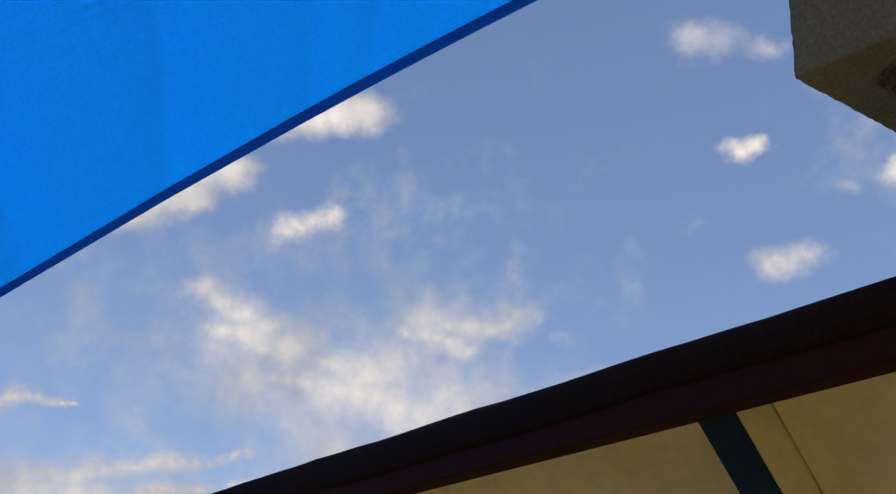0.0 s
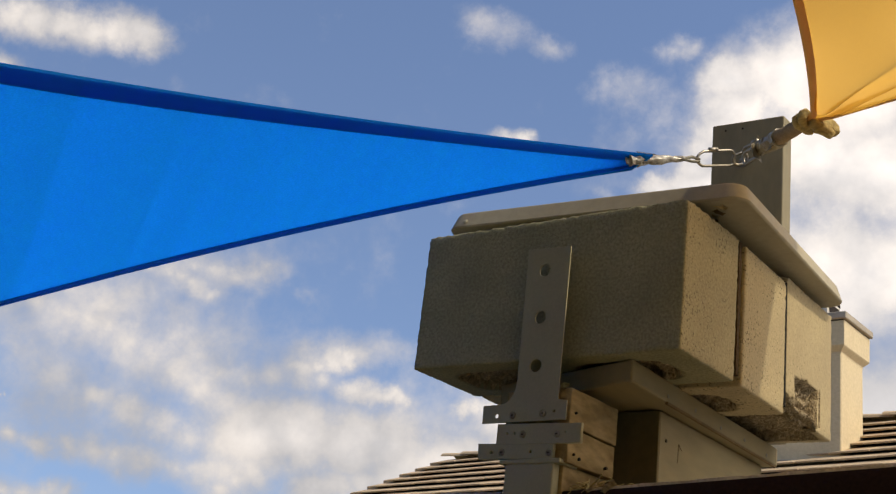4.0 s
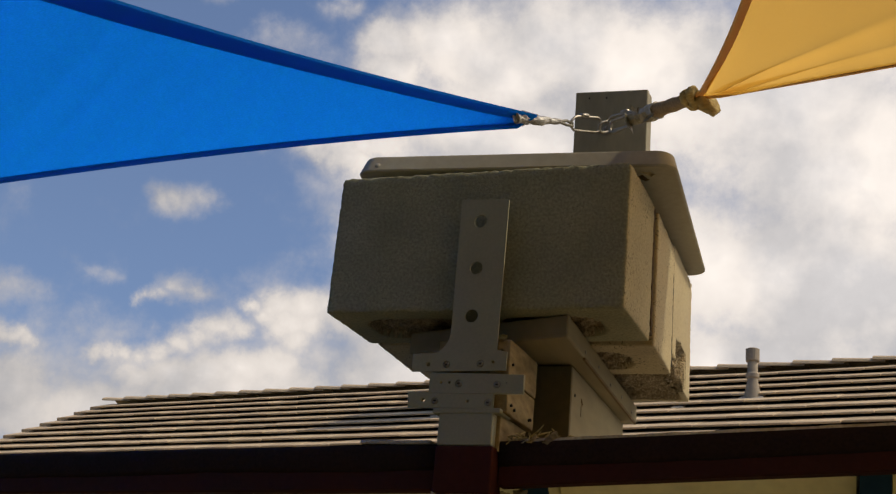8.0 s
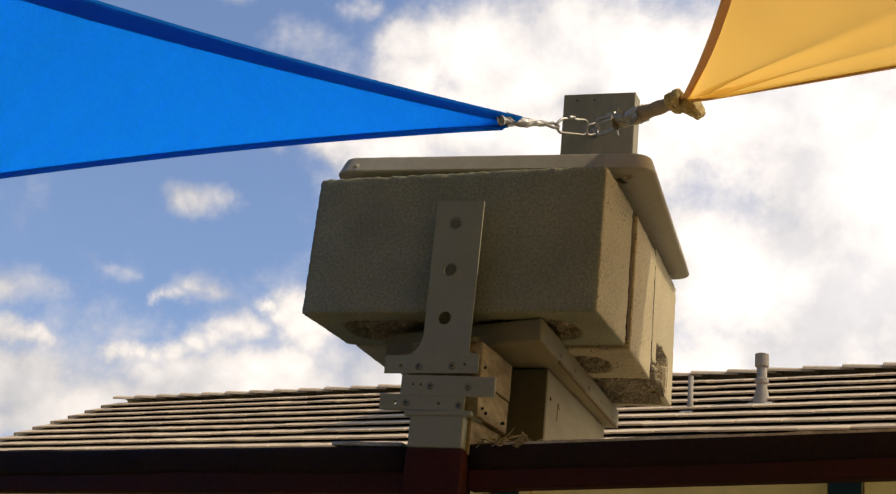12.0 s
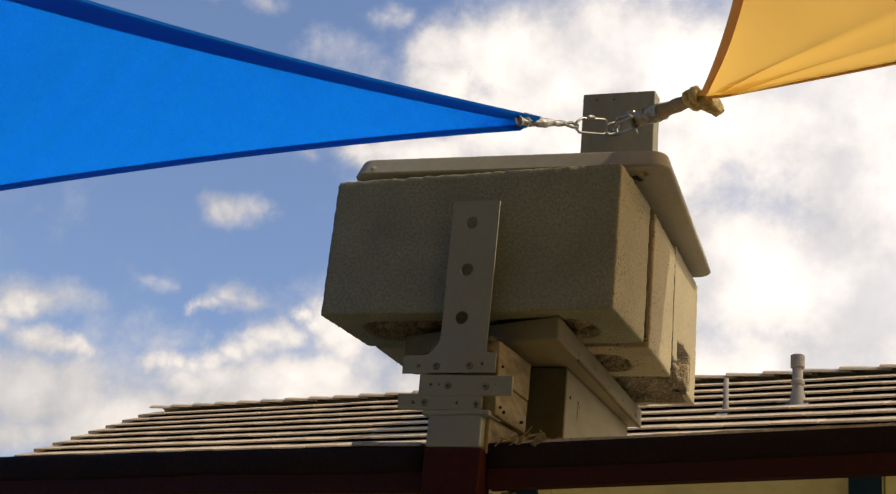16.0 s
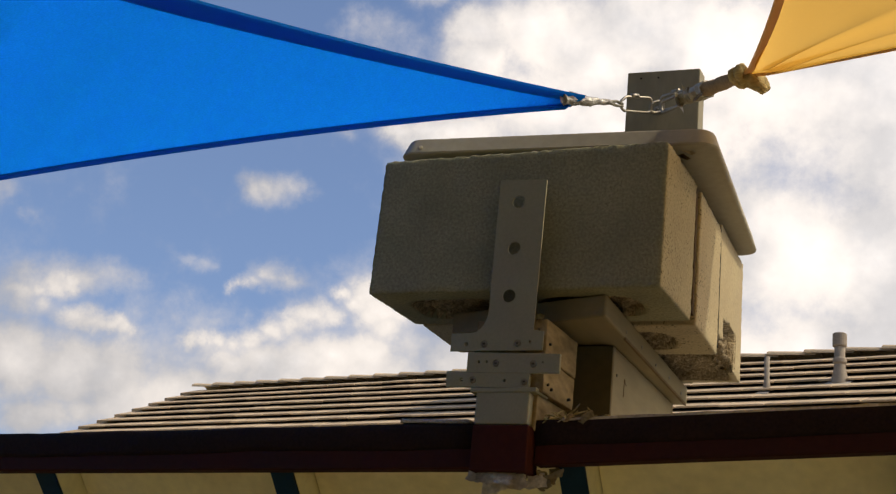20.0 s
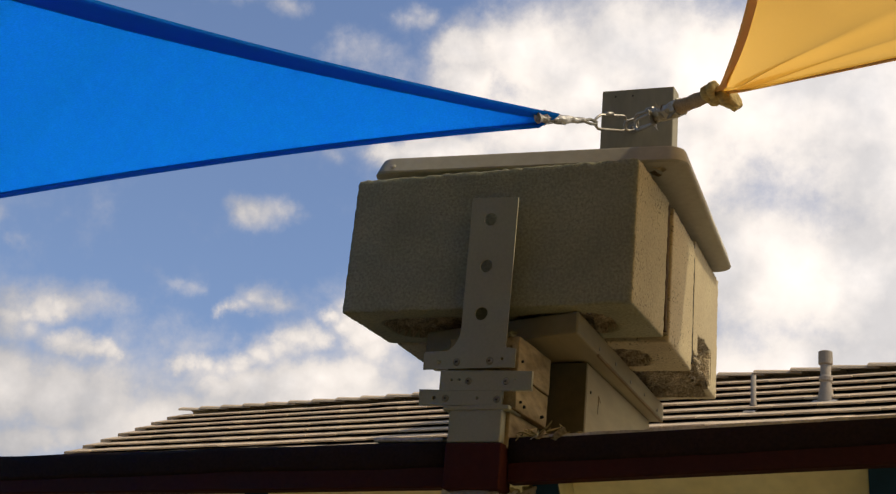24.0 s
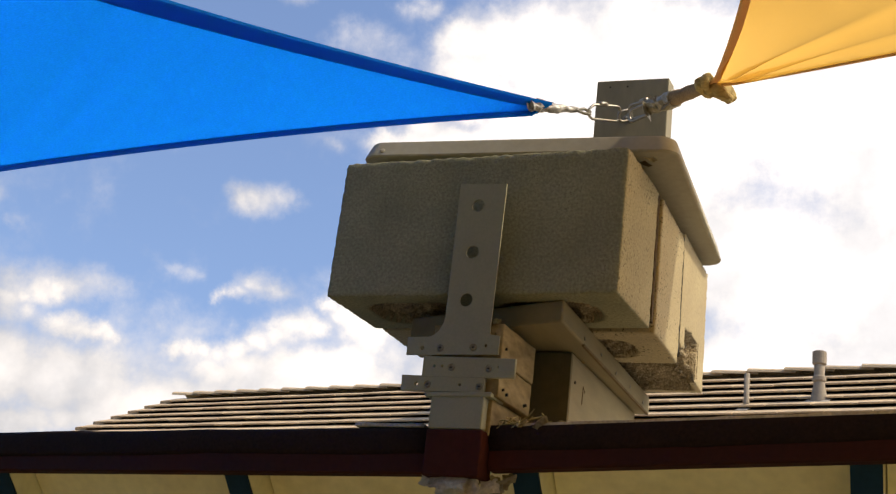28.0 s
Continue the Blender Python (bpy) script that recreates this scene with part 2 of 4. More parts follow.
# ---- materials ----
def material(name, base, rough=0.8, metal=0.0, var=0.25, scale=12.0, fine=180.0, bump=0.2, dist=0.002, dark=None, stain=0.35,
             stretch=(1, 1, 1), random_mix=0.0, spots=0.0, pores=200.0, translucent=None):
    m = bpy.data.materials.new(name)
    m.use_nodes = True
    nt = m.node_tree
    N, L = nt.nodes.new, nt.links.new
    b = nt.nodes["Principled BSDF"]
    b.inputs["Roughness"].default_value, b.inputs["Metallic"].default_value = rough, metal
    b.inputs["Specular IOR Level"].default_value = 0.5 if rough < 0.5 else 0.15
    tc, mp = N("ShaderNodeTexCoord"), N("ShaderNodeMapping")
    mp.inputs["Scale"].default_value = stretch
    L(tc.outputs["Object"], mp.inputs["Vector"])
    big, small = N("ShaderNodeTexNoise"), N("ShaderNodeTexNoise")
    big.inputs["Scale"].default_value, big.inputs["Detail"].default_value = scale, 6
    small.inputs["Scale"].default_value, small.inputs["Detail"].default_value = fine, 4
    for n in (big, small):
        L(mp.outputs[0], n.inputs["Vector"])
    dk = dark or tuple(c * 0.45 for c in base)
    ramp = N("ShaderNodeMapRange")
    ramp.inputs["From Min"].default_value, ramp.inputs["From Max"].default_value = 0.30, 0.72
    ramp.inputs["To Min"].default_value, ramp.inputs["To Max"].default_value = stain, 0.0
    L(big.outputs["Fac"], ramp.inputs["Value"])
    mix = N("ShaderNodeMix")
    mix.data_type = "RGBA"
    mix.inputs["A"].default_value, mix.inputs["B"].default_value = (*base, 1), (*dk, 1)
    L(ramp.outputs[0], mix.inputs["Factor"])
    hsv = N("ShaderNodeHueSaturation")
    L(mix.outputs["Result"], hsv.inputs["Color"])
    val = N("ShaderNodeMapRange")
    val.inputs["From Min"].default_value, val.inputs["From Max"].default_value = 0.25, 0.75
    val.inputs["To Min"].default_value, val.inputs["To Max"].default_value = 1 - var, 1 + var
    L(small.outputs["Fac"], val.inputs["Value"])
    value = val.outputs[0]
    if random_mix:
        info = N("ShaderNodeObjectInfo")
        rr = N("ShaderNodeMapRange")
        rr.inputs["To Min"].default_value, rr.inputs["To Max"].default_value = 1 - random_mix, 1 + random_mix
        L(info.outputs["Random"], rr.inputs["Value"])
        mu = N("ShaderNodeMath")
        mu.operation = "MULTIPLY"
        L(value, mu.inputs[0])
        L(rr.outputs[0], mu.inputs[1])
        value = mu.outputs[0]
    L(value, hsv.inputs["Value"])
    colour = hsv.outputs["Color"]
    height = small.outputs["Fac"]
    if spots:
        # pores: small dark pits of uneven size, thicker in some places than in others
        vor = N("ShaderNodeTexNoise")
        vor.inputs["Scale"].default_value, vor.inputs["Detail"].default_value, vor.inputs["Roughness"].default_value = pores, 3, 0.55
        L(mp.outputs[0], vor.inputs["Vector"])
        patch = N("ShaderNodeTexNoise")
        patch.inputs["Scale"].default_value, patch.inputs["Detail"].default_value = 22, 4
        L(mp.outputs[0], patch.inputs["Vector"])
        pick = N("ShaderNodeMath")
        pick.operation = "MULTIPLY_ADD"
        pick.inputs[1].default_value = 0.40
        L(patch.outputs["Fac"], pick.inputs[0])
        L(vor.outputs["Fac"], pick.inputs[2])
        keep = N("ShaderNodeMapRange")
        keep.inputs["From Min"].default_value, keep.inputs["From Max"].default_value = 0.80, 0.90
        keep.inputs["To Min"].default_value, keep.inputs["To Max"].default_value = 1.0, 0.0
        L(pick.outputs[0], keep.inputs["Value"])
        pm = N("ShaderNodeMix")
        pm.data_type = "RGBA"
        pm.inputs["A"].default_value = (*[c * (1 - spots) for c in base], 1)
        L(keep.outputs[0], pm.inputs["Factor"])
        L(colour, pm.inputs["B"])
        colour = pm.outputs["Result"]
        hm = N("ShaderNodeMath")
        hm.operation = "MULTIPLY_ADD"
        L(keep.outputs[0], hm.inputs[0])
        hm.inputs[1].default_value = 0.8
        L(small.outputs["Fac"], hm.inputs[2])
        height = hm.outputs[0]
    L(colour, b.inputs["Base Color"])
    if bump:
        bp = N("ShaderNodeBump")
        bp.inputs["Strength"].default_value, bp.inputs["Distance"].default_value = bump, dist
        L(height, bp.inputs["Height"])
        L(bp.outputs[0], b.inputs["Normal"])
    if translucent:
        tr, ms = N("ShaderNodeBsdfTranslucent"), N("ShaderNodeMixShader")
        tcol = N("ShaderNodeMix")
        tcol.data_type, tcol.blend_type = "RGBA", "MULTIPLY"
        tcol.inputs["Factor"].default_value = 1.0
        tcol.inputs["A"].default_value = (*translucent[:3], 1)
        gray = N("ShaderNodeCombineColor")
        for k in range(3):
            L(value, gray.inputs[k])
        L(gray.outputs[0], tcol.inputs["B"])
        L(tcol.outputs["Result"], tr.inputs["Color"])
        ms.inputs["Fac"].default_value = translucent[3]
        L(b.outputs[0], ms.inputs[1])
        L(tr.outputs[0], ms.inputs[2])
        last = ms.outputs[0]
        if len(translucent) > 4:
            # the open weave lets part of the light straight through
            tp, mo = N("ShaderNodeBsdfTransparent"), N("ShaderNodeMixShader")
            tp.inputs["Color"].default_value = (*translucent[5], 1)
            mo.inputs["Fac"].default_value = translucent[4]
            L(last, mo.inputs[1])
            L(tp.outputs[0], mo.inputs[2])
            last = mo.outputs[0]
        L(last, nt.nodes["Material Output"].inputs["Surface"])
    return m


# one block's concrete twice: darker for the shaded face, paler for lit ends
CONCRETE = material("concrete block", (0.266, 0.248, 0.146), 0.95, var=0.26, scale=11, fine=260, bump=0.5, dist=0.0014, stain=0.7,
                    dark=(0.143, 0.138, 0.084), spots=0.34, pores=300)
CONCRETE_LIT_END = material("concrete block lit end", (0.318, 0.268, 0.152), 0.95, var=0.20, scale=12, fine=260, bump=0.6, dist=0.0014, stain=0.5,
                        dark=(0.20, 0.165, 0.10), spots=0.62, pores=240)
CONCRETE_LIGHT = material("concrete block pale", (0.378, 0.31, 0.178), 0.95, var=0.18, scale=10, fine=280, bump=0.6, dist=0.0014, stain=0.45,
                          dark=(0.25, 0.20, 0.125), spots=0.72, pores=250)
CONCRETE_SMOOTH = material("concrete block smooth", (0.388, 0.318, 0.183), 0.95, var=0.12, scale=10, fine=220, bump=0.4, dist=0.0012, stain=0.5,
                           dark=(0.27, 0.215, 0.135), spots=0.30, pores=200)
GROUT = material("rough grout", (0.35, 0.285, 0.18), 1.0, var=0.5, scale=120, fine=330, bump=0.8, dist=0.005, stain=1.0, dark=(0.15, 0.11, 0.058))
PAINT_STEEL = material("painted steel", (0.263, 0.248, 0.147), 0.5, 0.0, var=0.06, scale=18, fine=300, bump=0.08, dist=0.0006, stain=0.3,
                       dark=(0.20, 0.17, 0.125))
PAINT_WOOD = material("painted timber", (0.264, 0.216, 0.113), 0.75, var=0.10, scale=7, fine=60, bump=0.35, dist=0.0015, stain=0.4,
                      dark=(0.15, 0.115, 0.065), stretch=(1, 0.25, 1))
PACK_WOOD = material("stained packing timber", (0.34, 0.25, 0.115), 0.85, var=0.25, scale=34, fine=140, bump=0.6, dist=0.002, stain=1.0,
                     dark=(0.13, 0.088, 0.034), stretch=(1, 0.35, 1))
PAINT_BOARD = material("painted board", (0.352, 0.316, 0.222), 0.6, var=0.08, scale=8, fine=90, bump=0.15, dist=0.001, stain=0.45,
                       dark=(0.22, 0.18, 0.115))
SCREW = material("screw steel", (0.21, 0.19, 0.14), 0.5, 0.0, var=0.1, scale=60, fine=400, bump=0.1)
# flat black for the shade inside holes, screw slots and the block crack
SHADE_BLACK = material("shade black", (0.012, 0.011, 0.010), 1.0, var=0.1, bump=0)
ZINC = material("zinc steel", (0.38, 0.34, 0.27), 0.5, 1.0, var=0.12, scale=60, fine=400, bump=0.1, dist=0.0004)
TAPE = material("crumpled tape", (0.47, 0.43, 0.35), 0.3, 0.1, var=0.3, scale=70, fine=500, bump=0.4, dist=0.001, stain=0.9,
                dark=(0.10, 0.085, 0.06))
CLEAR_TAPE = material("yellowed tape", (0.36, 0.30, 0.18), 0.3, 0.0, var=0.25, scale=70, fine=400, bump=0.4, dist=0.001, stain=0.7,
                      dark=(0.20, 0.15, 0.08))
BROWN_CLOTH = material("brown cloth", (0.17, 0.115, 0.055), 0.95, var=0.3, scale=60, fine=500, bump=0.5, dist=0.001)
SLING_CLOTH = material("tan sling cloth", (0.34, 0.235, 0.13), 0.95, var=0.25, scale=50, fine=500, bump=0.4, dist=0.001, stain=0.6, dark=(0.15, 0.10, 0.05))
BLUE = material("blue sail cloth", (0.0, 0.14, 0.60), 0.85, var=0.11, scale=3, fine=330, bump=0.2, dist=0.0006, stain=0.3,
                dark=(0.0, 0.08, 0.45), translucent=(0.0, 0.355, 1.0, 0.87))
BLUE_HEM = material("blue hem", (0.0, 0.15, 0.40), 0.85, var=0.08, scale=20, fine=700, bump=0.25, dist=0.0008, stain=0.2,
                    dark=(0.0, 0.03, 0.20), translucent=(0.0, 0.36, 0.74, 0.62))
YELLOW = material("yellow sail cloth", (0.55, 0.36, 0.07), 0.9, var=0.06, scale=5, fine=700, bump=0.2, dist=0.0006, stain=0.25,
                  dark=(0.42, 0.26, 0.05), translucent=(0.60, 0.325, 0.048, 0.80, 0.18, (1.0, 0.72, 0.28)))
YELLOW_HEM = material("yellow hem", (0.50, 0.39, 0.25), 0.9, var=0.1, scale=30, fine=600, bump=0.3, dist=0.0008, stain=0.3,
                      dark=(0.34, 0.22, 0.08), translucent=(0.70, 0.48, 0.20, 0.62))
KNOT_CLOTH = material("knotted yellow cloth", (0.58, 0.425, 0.165), 0.9, var=0.15, scale=90, fine=600, bump=0.5, dist=0.002, stain=1.0,
                      dark=(0.20, 0.125, 0.04), stretch=(0.35, 1, 1))
STUD_PAINT = material("painted stud", (0.275, 0.240, 0.155), 0.7, var=0.10, scale=9, fine=90, bump=0.25, dist=0.001, stain=0.5,
                      dark=(0.17, 0.14, 0.085), stretch=(1, 1, 0.3))
RED_PAINT = material("oxblood paint", (0.046, 0.0086, 0.0042), 0.8, var=0.15, scale=6, fine=120, bump=0.25, dist=0.001, stain=0.75,
                     dark=(0.022, 0.010, 0.008))
TAR = material("black roofing felt", (0.023, 0.0100, 0.0065), 0.85, var=0.3, scale=14, fine=260, bump=0.3, dist=0.002, stain=0.5,
               dark=(0.008, 0.007, 0.007))
FELT_TOP = material("mineral roofing felt", (0.36, 0.33, 0.28), 0.95, var=0.35, scale=10, fine=400, bump=0.5, dist=0.002)
TEAL = material("dark teal paint", (0.006, 0.030, 0.050), 0.55, var=0.12, scale=10, fine=100, bump=0.2, dist=0.001, stain=0.4)
CREAM = material("cream paint", (0.86, 0.79, 0.45), 0.75, var=0.08, scale=5, fine=60, bump=0.25, dist=0.001, stain=0.6, dark=(0.58, 0.46, 0.19))
FLAKE = material("flaking plaster", (0.72, 0.67, 0.55), 0.95, var=0.2, scale=50, fine=200, bump=0.7, dist=0.003, stain=0.7, dark=(0.45, 0.36, 0.2))
STRAW = material("straw", (0.44, 0.37, 0.16), 0.8, var=0.3, scale=60, fine=300, bump=0.2, stain=0.9, dark=(0.16, 0.11, 0.04))
DRY_LEAF = material("dry leaves", (0.46, 0.36, 0.19), 0.85, var=0.4, scale=40, fine=260, bump=0.4, dist=0.002, stain=0.7, dark=(0.07, 0.045, 0.02))
ROOF_TILE = material("concrete roof tile", (0.53, 0.405, 0.255), 0.9, var=0.16, scale=5, fine=60, bump=0.4, dist=0.004, stain=0.5,
                     dark=(0.36, 0.25, 0.16), random_mix=0.14)
UNDERLAY = material("roof underlay", (0.03, 0.024, 0.02), 0.95, var=0.3, scale=3, fine=40, bump=0.2)
# dark tone holds the shade on the beam's front end
SHADED_END = material("shaded beam end", (0.115, 0.094, 0.045), 0.9, var=0.12, scale=14, fine=70, bump=0.15, dist=0.001)
STUCCO = material("cream stucco", (0.60, 0.50, 0.32), 0.95, var=0.08, scale=3, fine=40, bump=0.5, dist=0.006, stain=0.25, dark=(0.44, 0.35, 0.22))
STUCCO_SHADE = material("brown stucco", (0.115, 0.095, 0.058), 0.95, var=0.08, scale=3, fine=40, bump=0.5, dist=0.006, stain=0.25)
GALV = material("galvanised pipe", (0.30, 0.25, 0.185), 0.8, 0.0, var=0.12, scale=12, fine=90, bump=0.1, stain=0.3)
FLUE = material("pale sheet metal", (0.62, 0.58, 0.50), 0.6, 0.0, var=0.06, scale=6, fine=60, bump=0.1, stain=0.3)
LEAD = material("flashing", (0.40, 0.35, 0.28), 0.9, 0.0, var=0.1, scale=6, fine=60, bump=0.2)
GROUND = material("dry lawn", (0.10, 0.115, 0.05), 1.0, var=0.35, scale=0.8, fine=30, bump=0.6, dist=0.02, stain=0.5, dark=(0.14, 0.11, 0.07))
PAVING = material("patio brick paving", (0.37, 0.32, 0.21), 0.9, var=0.15, scale=1.2, fine=60, bump=0.3, dist=0.003, stain=0.4)
BARK = material("palm bark", (0.16, 0.125, 0.085), 1.0, var=0.3, scale=8, fine=60, bump=0.8, dist=0.02)
FROND = material("palm leaf", (0.055, 0.085, 0.03), 0.6, var=0.3, scale=3, fine=30, bump=0.1, translucent=(0.12, 0.18, 0.04, 0.3))


# ---- building helpers ----
def mesh_of(name, bm, *mats, smooth=False):
    me = bpy.data.meshes.new(name)
    bm.to_mesh(me)
    bm.free()
    for m in mats:
        me.materials.append(m)
    if smooth:
        for p in me.polygons:
            p.use_smooth = True
    return me


def part(name, bm, mat, parent=None, label="", smooth=False, local=False):
    mats = mat if isinstance(mat, (list, tuple)) else [mat]
    ob = new(name, mesh_of(name, bm, *mats, smooth=smooth) if isinstance(bm, bmesh.types.BMesh) else bm)
    if not isinstance(bm, bmesh.types.BMesh) and not ob.data.materials:
        for m in mats:
            ob.data.materials.append(m)
    ob.parent = parent
    if parent and not parent.parent and not local:
        ob.matrix_parent_inverse = parent.matrix_basis.inverted()
    return tagged(ob, label=label) if label else ob


def thing(name, at, label, category, group="", kind="", turn=(0, 0, 0)):
    ob = new(name)
    ob.matrix_world = pose(*at, *turn)
    ob.empty_display_size = 0.05
    return tagged(ob, label, category, group, kind)


def box(lo, hi, bevel=0.002, seg=2, turn=None):
    bm = bmesh.new()
    lo, hi = Vector(lo), Vector(hi)
    bmesh.ops.create_cube(bm, size=1.0, matrix=Matrix.Translation((lo + hi) / 2) @ Matrix.Diagonal((*(hi - lo), 1)))
    if bevel:
        bmesh.ops.bevel(bm, geom=bm.edges[:], offset=bevel, segments=seg, affect="EDGES", profile=0.5)
    if turn is not None:
        bmesh.ops.transform(bm, matrix=turn, verts=bm.verts)
    return bm


def rough(bm, amount, scale, seed=0.0, cuts=0):
    """Uneven faces: every vertex is pushed a little by noise."""
    if cuts:
        bmesh.ops.subdivide_edges(bm, edges=bm.edges[:], cuts=cuts, use_grid_fill=True)
    for v in bm.verts:
        v.co += noise.noise_vector(v.co * scale + Vector((seed, seed * 1.7, -seed))) * amount
    return bm


def grid_box(size, n, radius, shape=None):
    """A box centred on the origin as a fine grid with rounded edges; shape(p, side) moves a vertex and says whether it is broken stone."""
    h = Vector(size) / 2
    verts, index, flags = [], {}, []
    faces = []

    def line(k, i):
        """Cells as wide as the rounding at both ends, even ones between."""
        if i <= 1 or i >= n[k] - 1:
            return {0: -h[k], 1: -h[k] + radius, n[k] - 1: h[k] - radius, n[k]: h[k]}[i]
        return -h[k] + radius + (size[k] - 2 * radius) * (i - 1) / (n[k] - 2)

    def vert(ix, iy, iz):
        key = (ix, iy, iz)
        if key not in index:
            p = Vector([line(k, i) for k, i in enumerate(key)])
            inner = Vector([max(-h[k] + radius, min(h[k] - radius, p[k])) for k in range(3)])
            d = p - inner
            if d.length > radius:
                p = inner + d.normalized() * radius
            broken = False
            if shape:
                p, broken = shape(p, (ix, iy, iz), h)
            index[key] = len(verts)
            verts.append(p)
            flags.append(broken)
        return index[key]

    for a, b, c in ((0, 1, 2), (1, 2, 0), (2, 0, 1)):
        for side in (0, n[c]):
            for i in range(n[a]):
                for j in range(n[b]):
                    quad = []
                    for u, w in ((i, j), (i + 1, j), (i + 1, j + 1), (i, j + 1)):
                        key = [0, 0, 0]
                        key[a], key[b], key[c] = u, w, side
                        quad.append(vert(*key))
                    faces.append(quad if side else quad[::-1])
    me = bpy.data.meshes.new("grid")
    me.from_pydata(verts, [], faces)
    for p in me.polygons:
        p.material_index = 1 if sum(flags[v] for v in p.vertices) > 1 else 0
        p.use_smooth = True
    return me


def plate(outline, holes, y0, y1, bevel=0.0006):
    """A flat plate cut to an outline in x and z, with round holes through it."""
    cu = bpy.data.curves.new("plate", "CURVE")
    cu.dimensions, cu.fill_mode = "2D", "BOTH"
    cu.extrude, cu.bevel_depth, cu.bevel_resolution = (y1 - y0) / 2, bevel, 1
    loops = [outline] + [[(x + r * math.cos(a), z + r * math.sin(a)) for a in [k * math.tau / 20 for k in range(20)]] for x, z, r in holes]
    for loop in loops:
        sp = cu.splines.new("POLY")
        sp.points.add(len(loop) - 1)
        for p, (x, z) in zip(sp.points, loop):
            p.co = (x, z, 0, 1)
        sp.use_cyclic_u = True
    ob = bpy.data.objects.new("plate", cu)
    scene.collection.objects.link(ob)
    me = bpy.data.meshes.new_from_object(ob.evaluated_get(bpy.context.evaluated_depsgraph_get()))
    bpy.data.objects.remove(ob)
    bpy.data.curves.remove(cu)
    me.transform(Matrix.Translation((0, (y0 + y1) / 2, 0)) @ Matrix.Rotation(radians(90), 4, "X"))
    return me


def tube(points, radius, sides=10, closed=False):
    """A round bar along a line of points; radius may be a list."""
    bm = bmesh.new()
    pts = [Vector(p) for p in points]
    rings = []
    side = None
    for k, p in enumerate(pts):
        a = pts[k - 1] if (k or closed) else p
        b = pts[(k + 1) % len(pts)] if (k + 1 < len(pts) or closed) else p
        d = (b - a).normalized()
        if side is None:
            side = d.orthogonal().normalized()
        side = (side - d * side.dot(d)).normalized()
        up = d.cross(side)
        r = radius[k] if isinstance(radius, (list, tuple)) else radius
        rings.append([bm.verts.new(p + r * (side * math.cos(t) + up * math.sin(t))) for t in [i * math.tau / sides for i in range(sides)]])
    last = len(rings) if closed else len(rings) - 1
    for k in range(last):
        r0, r1 = rings[k], rings[(k + 1) % len(rings)]
        shift = 0
        if closed and k == last - 1:
            shift = min(range(sides), key=lambda s: (r0[0].co - r1[s].co).length)
        for i in range(sides):
            bm.faces.new((r0[i], r0[(i + 1) % sides], r1[(i + 1 + shift) % sides], r1[(i + shift) % sides]))
    if not closed:
        bm.faces.new(rings[0][::-1])
        bm.faces.new(rings[-1])
    return bm


def lathe(profile, sides=24, at=(0, 0, 0)):
    """A turned form about the z axis: profile is a line of (radius, height)."""
    bm = bmesh.new()
    rings = [[bm.verts.new((at[0] + r * math.cos(t), at[1] + r * math.sin(t), at[2] + z)) for t in [i * math.tau / sides for i in range(sides)]]
             for r, z in profile]
    for a, b in zip(rings, rings[1:]):
        for i in range(sides):
            bm.faces.new((a[i], a[(i + 1) % sides], b[(i + 1) % sides], b[i]))
    bm.faces.new(rings[0][::-1])
    bm.faces.new(rings[-1])
    return bm


def crumple(size, n, amount, seed, thick=0.0012, scale=40):
    """A crumpled scrap of sheet with a ragged edge."""
    bm = bmesh.new()
    rows = []
    for j in range(n + 1):
        row = []
        for i in range(n + 1):
            u, w = i / n - 0.5, j / n - 0.5
            p = Vector((u * size[0], w * size[1], 0))
            edge = max(abs(u), abs(w)) * 2
            p += noise.noise_vector(p * scale + Vector((seed, 0, seed))) * amount
            p *= 1 - 0.28 * edge * abs(noise.noise(Vector((u * 5, w * 5, seed * 3))))
            row.append(bm.verts.new(p))
        rows.append(row)
    for j in range(n):
        for i in range(n):
            bm.faces.new((rows[j][i], rows[j][i + 1], rows[j + 1][i + 1], rows[j + 1][i]))
    bmesh.ops.solidify(bm, geom=bm.faces[:], thickness=thick)
    return bm


# ---- ground and the house that carries the eave ----
bm = bmesh.new()
bmesh.ops.create_grid(bm, x_segments=8, y_segments=8, size=2500)
tagged(part("ground", bm, GROUND), "dry patchy lawn that runs out to the horizon", "ground", kind="structure")
# never in view; its tone is set to bounce light onto soffit and undersides
tagged(part("pavement", box((-5, -5, -0.1), (5, 0.69, 0.012), 0.01), PAVING), "unseen brown patio paving added to bounce light up to the soffit", "patio", kind="structure")
# never in view; added to cut the sky light from behind the camera
tagged(part("light_block_wall", box((-7, -4.4, 0), (8, -4.2, 6.4), 0), STUCCO_SHADE), "unseen brown stucco wall added to hold sky light off the front faces", "wall", kind="structure")
tagged(part("wall_south", box((-4.1, 0.72, 0), (3.5, 2.3, 1.95), 0), STUCCO), "cream stucco house wall under the eave", "wall", kind="structure")

# The eave line climbs a little towards +x; each length of fascia has its own fall.
LEFT_END, RIGHT_END = -4.2, 3.6


def eave_z(x):
    return 2.129 + 0.0285 * (x - 0.17) if x < 0.22 else 2.135 + 0.050 * (x - 0.30)


def eave_low(x):
    return 2.073 + 0.026 * (x - 0.17) if x < 0.22 else 2.085 + 0.056 * (x - 0.35)


def strip(x0, x1, n, section):
    """A long form along x: section(x) gives its outline in y and z."""
    bm = bmesh.new()
    rings = []
    for k in range(n + 1):
        x = x0 + (x1 - x0) * k / n
        rings.append([bm.verts.new((x, y, z)) for y, z in section(x)])
    m = len(rings[0])
